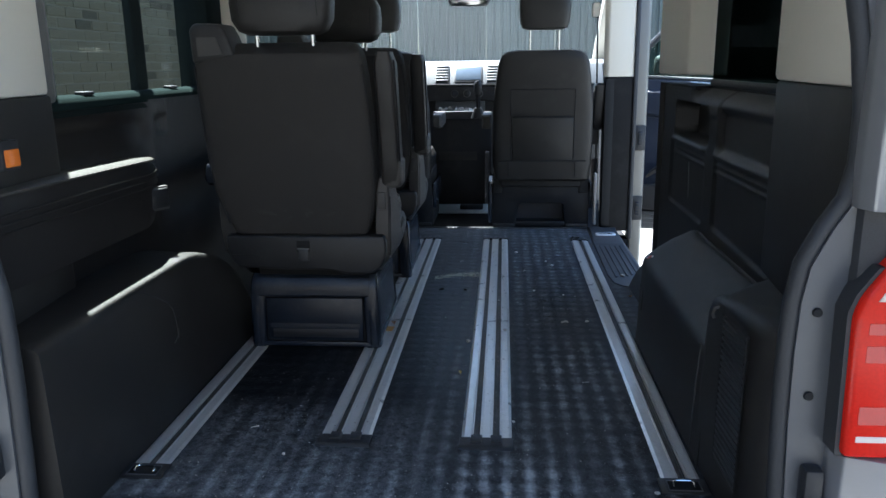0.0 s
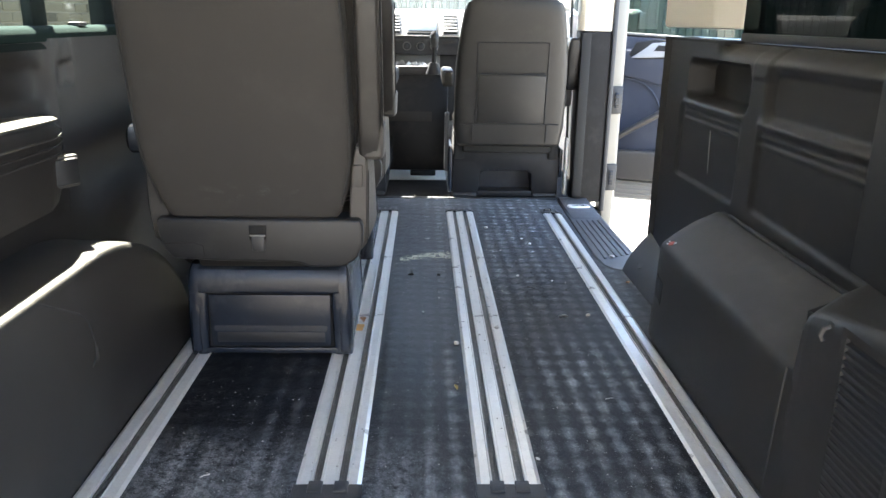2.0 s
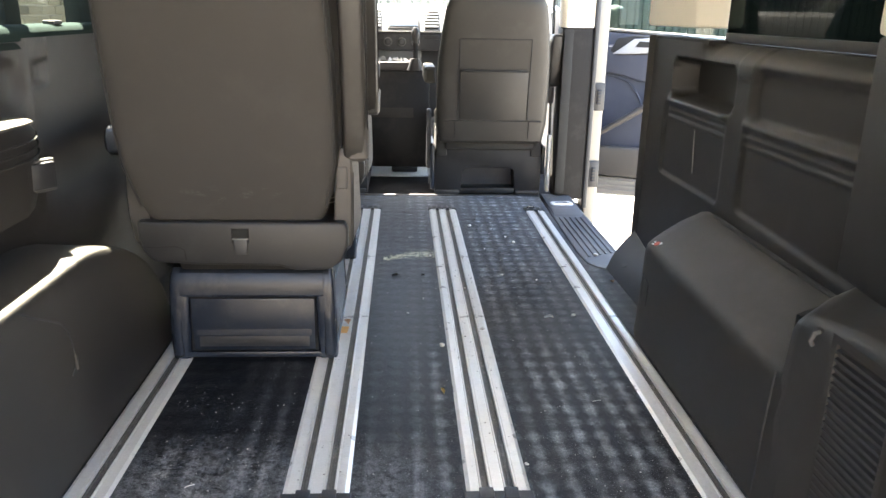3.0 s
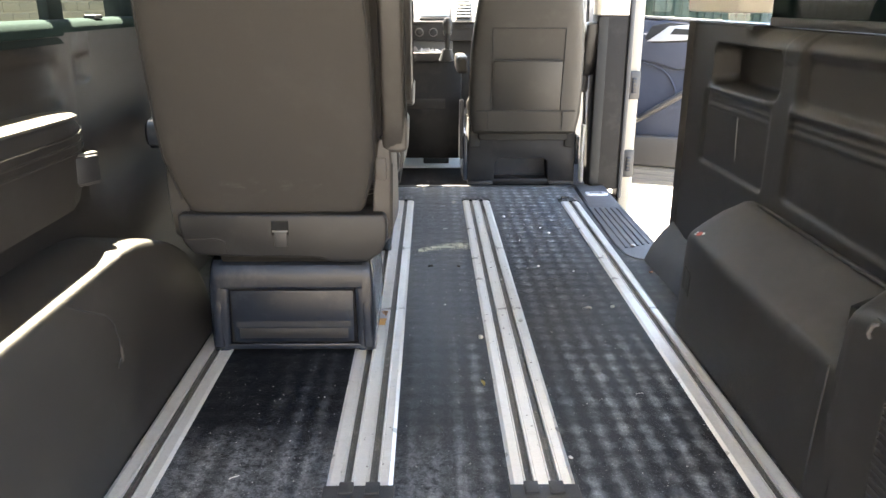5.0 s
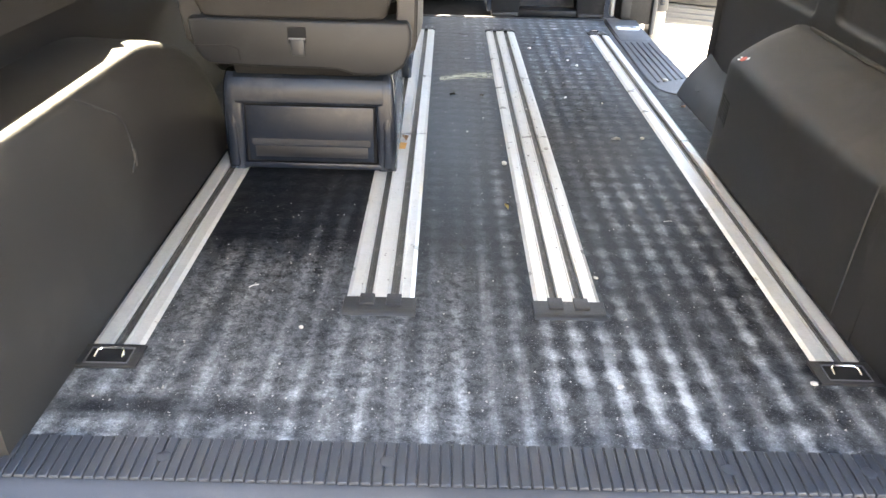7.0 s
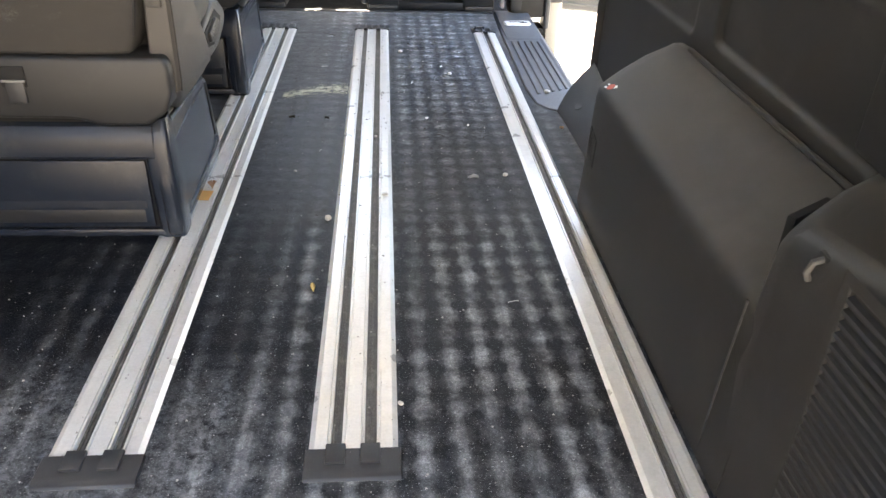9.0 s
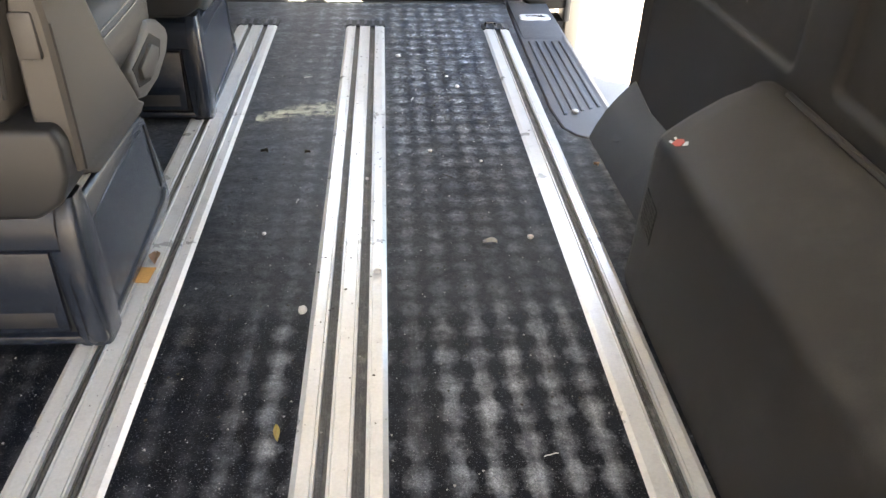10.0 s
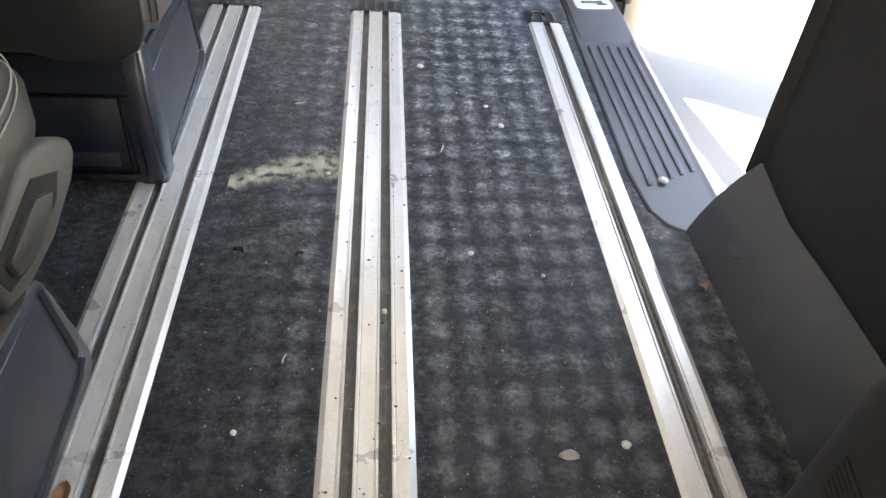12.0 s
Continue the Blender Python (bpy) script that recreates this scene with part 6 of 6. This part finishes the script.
leaf("curled dry brown leaf on the seat rail", -0.168, 1.312, 0.006, 0.038, 0.020, M_LEAF_DRY, 10, 0.006)
tape = tagged(part("tape_scrap", box(-0.013, 0.013, -0.022, 0.022, 0.0053, 0.0062), M_TAPE), "scrap of orange tape stuck to the seat rail", "tape")
tape.matrix_basis = pose(-0.176, 1.268, 0, 0, 0, -4)
leaf("yellow dry seed husk on the dark floor", 0.084, 0.909, 0.002, 0.030, 0.009, M_STRAW, 8, 0.003)
leaf("small dark leaf scrap on the floor", -0.037, 1.735, 0.001, 0.020, 0.014, M_DARKLEAF, 60)
leaf("small dark leaf scrap on the floor", 0.058, 1.73, 0.001, 0.014, 0.009, M_DARKLEAF, -50)
leaf("brown leaf scrap beside the kick panel", 0.692, 1.667, 0.001, 0.016, 0.012, M_LEAF_DRY, 20)
leaf("flat grey-green leaf on the floor", 0.420, 1.36, 0.001, 0.026, 0.016, M_PEBBLE, 80)
for i, (x, y, z, s, st) in enumerate([(0.095, 1.169, 0, 0.015, 1.3), (0.423, 2.125, 0, 0.012, 1.2), (0.269, 2.361, 0, 0.014, 1.1), (0.498, 1.378, 0, 0.013, 1.0), (0.214, 1.267, 0.005, 0.013, 1.2), (0.191, 1.609, 0.001, 0.008, 1.4), (0.704, 1.943, 0.006, 0.017, 1.2), (0.09, 1.95, 0, 0.009, 1.0), (0.205, 1.92, 0.005, 0.008, 1.1), (0.33, 1.74, 0, 0.009, 1.2), (0.44, 1.69, 0, 0.007, 1.0), (0.235, 0.60, 0.005, 0.008, 1.3), (0.53, 0.30, 0, 0.010, 1.2), (0.22, 0.28, 0, 0.009, 1.4), (0.61, 1.37, 0, 0.009, 1.0), (0.005, 1.40, 0, 0.008, 1.1), (-0.30, 0.42, 0, 0.008, 1.1), (0.40, 2.20, 0, 0.008, 1.2)]):
    flake("pebble", "small pale stone chip lying on the dusty floor", "pebble", x, y, z, s, M_PEBBLE, 37 * i, st, i + 1, 0.6, "stone chips on the floor")



def twig(x, y, z, ln, turn, material, label, seed):
    """A thin bent stalk lying on the floor."""
    r = random.Random(seed)
    pts = [((u - 0.5) * ln, r.uniform(-0.06, 0.06) * ln, 0.0012 + 0.0015 * math.sin(u * 3.1) * r.random()) for u in (0, 0.2, 0.4, 0.6, 0.8, 1.0)]
    ob = part("twig", tube(pts, 0.0008, 5), material)
    ob.matrix_basis = pose(x, y, z, 0, 0, turn)
    return tagged(ob, label, "twig", "twigs on the floor")


for i, (x, y, ln, turn) in enumerate([(0.012, 2.57, 0.062, -42), (0.02, 2.19, 0.018, 12), (0.30, 2.04, 0.022, 70), (0.36, 1.62, 0.026, -40), (0.055, 1.52, 0.016, 80), (0.44, 0.86, 0.020, 15), (-0.02, 0.72, 0.024, -60), (-0.41, 0.55, 0.020, 35)]):
    if i % 3 == 0:
        twig(x, y, 0, ln, turn, M_DARKLEAF, "thin dark twig lying on the dusty floor", i + 30)
    else:
        twig(x, y, 0, ln, turn, M_PEBBLE, "thin pale straw stalk lying on the dusty floor", i + 30)

# pale flecks painted as a streak of reflected sunlight across the floor
bm = bmesh.new()
rd = random.Random(11)
for i in range(32000):
    u = rd.random()
    cx = -0.080 + 0.190 * u
    cy = 1.912 + 0.062 * math.sin(min(1, u * 1.3) * math.pi / 2) + rd.gauss(0, 0.012 + 0.010 * u)
    if noise.noise(Vector((cx * 60, cy * 60, 3.0))) < rd.uniform(-0.5, 0.5):
        continue
    s = rd.uniform(0.0003, 0.0009)
    a = rd.uniform(0, 6.3)
    bm.faces.new([bm.verts.new((cx + s * math.cos(a + k * 2.1), cy + s * math.sin(a + k * 2.1), 0.0006 + rd.random() * 0.0006)) for k in range(3)])
tagged(part("dust_streak", bm, M_LIGHT_FLECKS), "pale yellowish flecks standing for a streak of reflected sunlight on the floor", "dust", kind="stuff")
# crumbs and grit
bm = bmesh.new()
rd = random.Random(5)
for i in range(2600):
    x = rd.uniform(-0.58, 0.62)
    y = 0.17 + 2.5 * rd.random() ** 1.5
    s = rd.choice((0.0005, 0.0006, 0.0008, 0.0010, 0.0016)) * rd.uniform(0.6, 1.3)
    z = 0.0052 if (-0.23 < x < -0.114 or 0.113 < x < 0.23) and y > 0.5 else 0.0
    a = rd.uniform(0, 6.3)
    ps = [Vector((x + s * 1.3 * math.cos(a + k * 2.094), y + s * 1.3 * math.sin(a + k * 2.094), z)) for k in range(3)]
    tip = bm.verts.new((x, y, z + s * 1.3))
    vs = [bm.verts.new(p) for p in ps]
    for k in range(3):
        bm.faces.new((vs[k], vs[(k + 1) % 3], tip))
tagged(part("grit", bm, M_GRIT), "scattered pale grit and crumbs on the floor", "grit", kind="stuff")
# dark crumbs of leaf and soil
bm = bmesh.new()
rd = random.Random(19)
for i in range(420):
    x, y = rd.uniform(-0.10, 0.62), rd.uniform(0.9, 2.6)
    s = rd.uniform(0.0006, 0.0022)
    z = 0.0052 if 0.113 < x < 0.23 else 0.0
    a = rd.uniform(0, 6.3)
    tip = bm.verts.new((x, y, z + s))
    vs = [bm.verts.new((x + s * rd.uniform(0.8, 1.8) * math.cos(a + k * 1.571), y + s * rd.uniform(0.8, 1.8) * math.sin(a + k * 1.571), z)) for k in range(4)]
    for k in range(4):
        bm.faces.new((vs[k], vs[(k + 1) % 4], tip))
tagged(part("crumbs", bm, M_DARKLEAF), "dark crumbs of leaf and soil on the floor", "crumbs", kind="stuff")
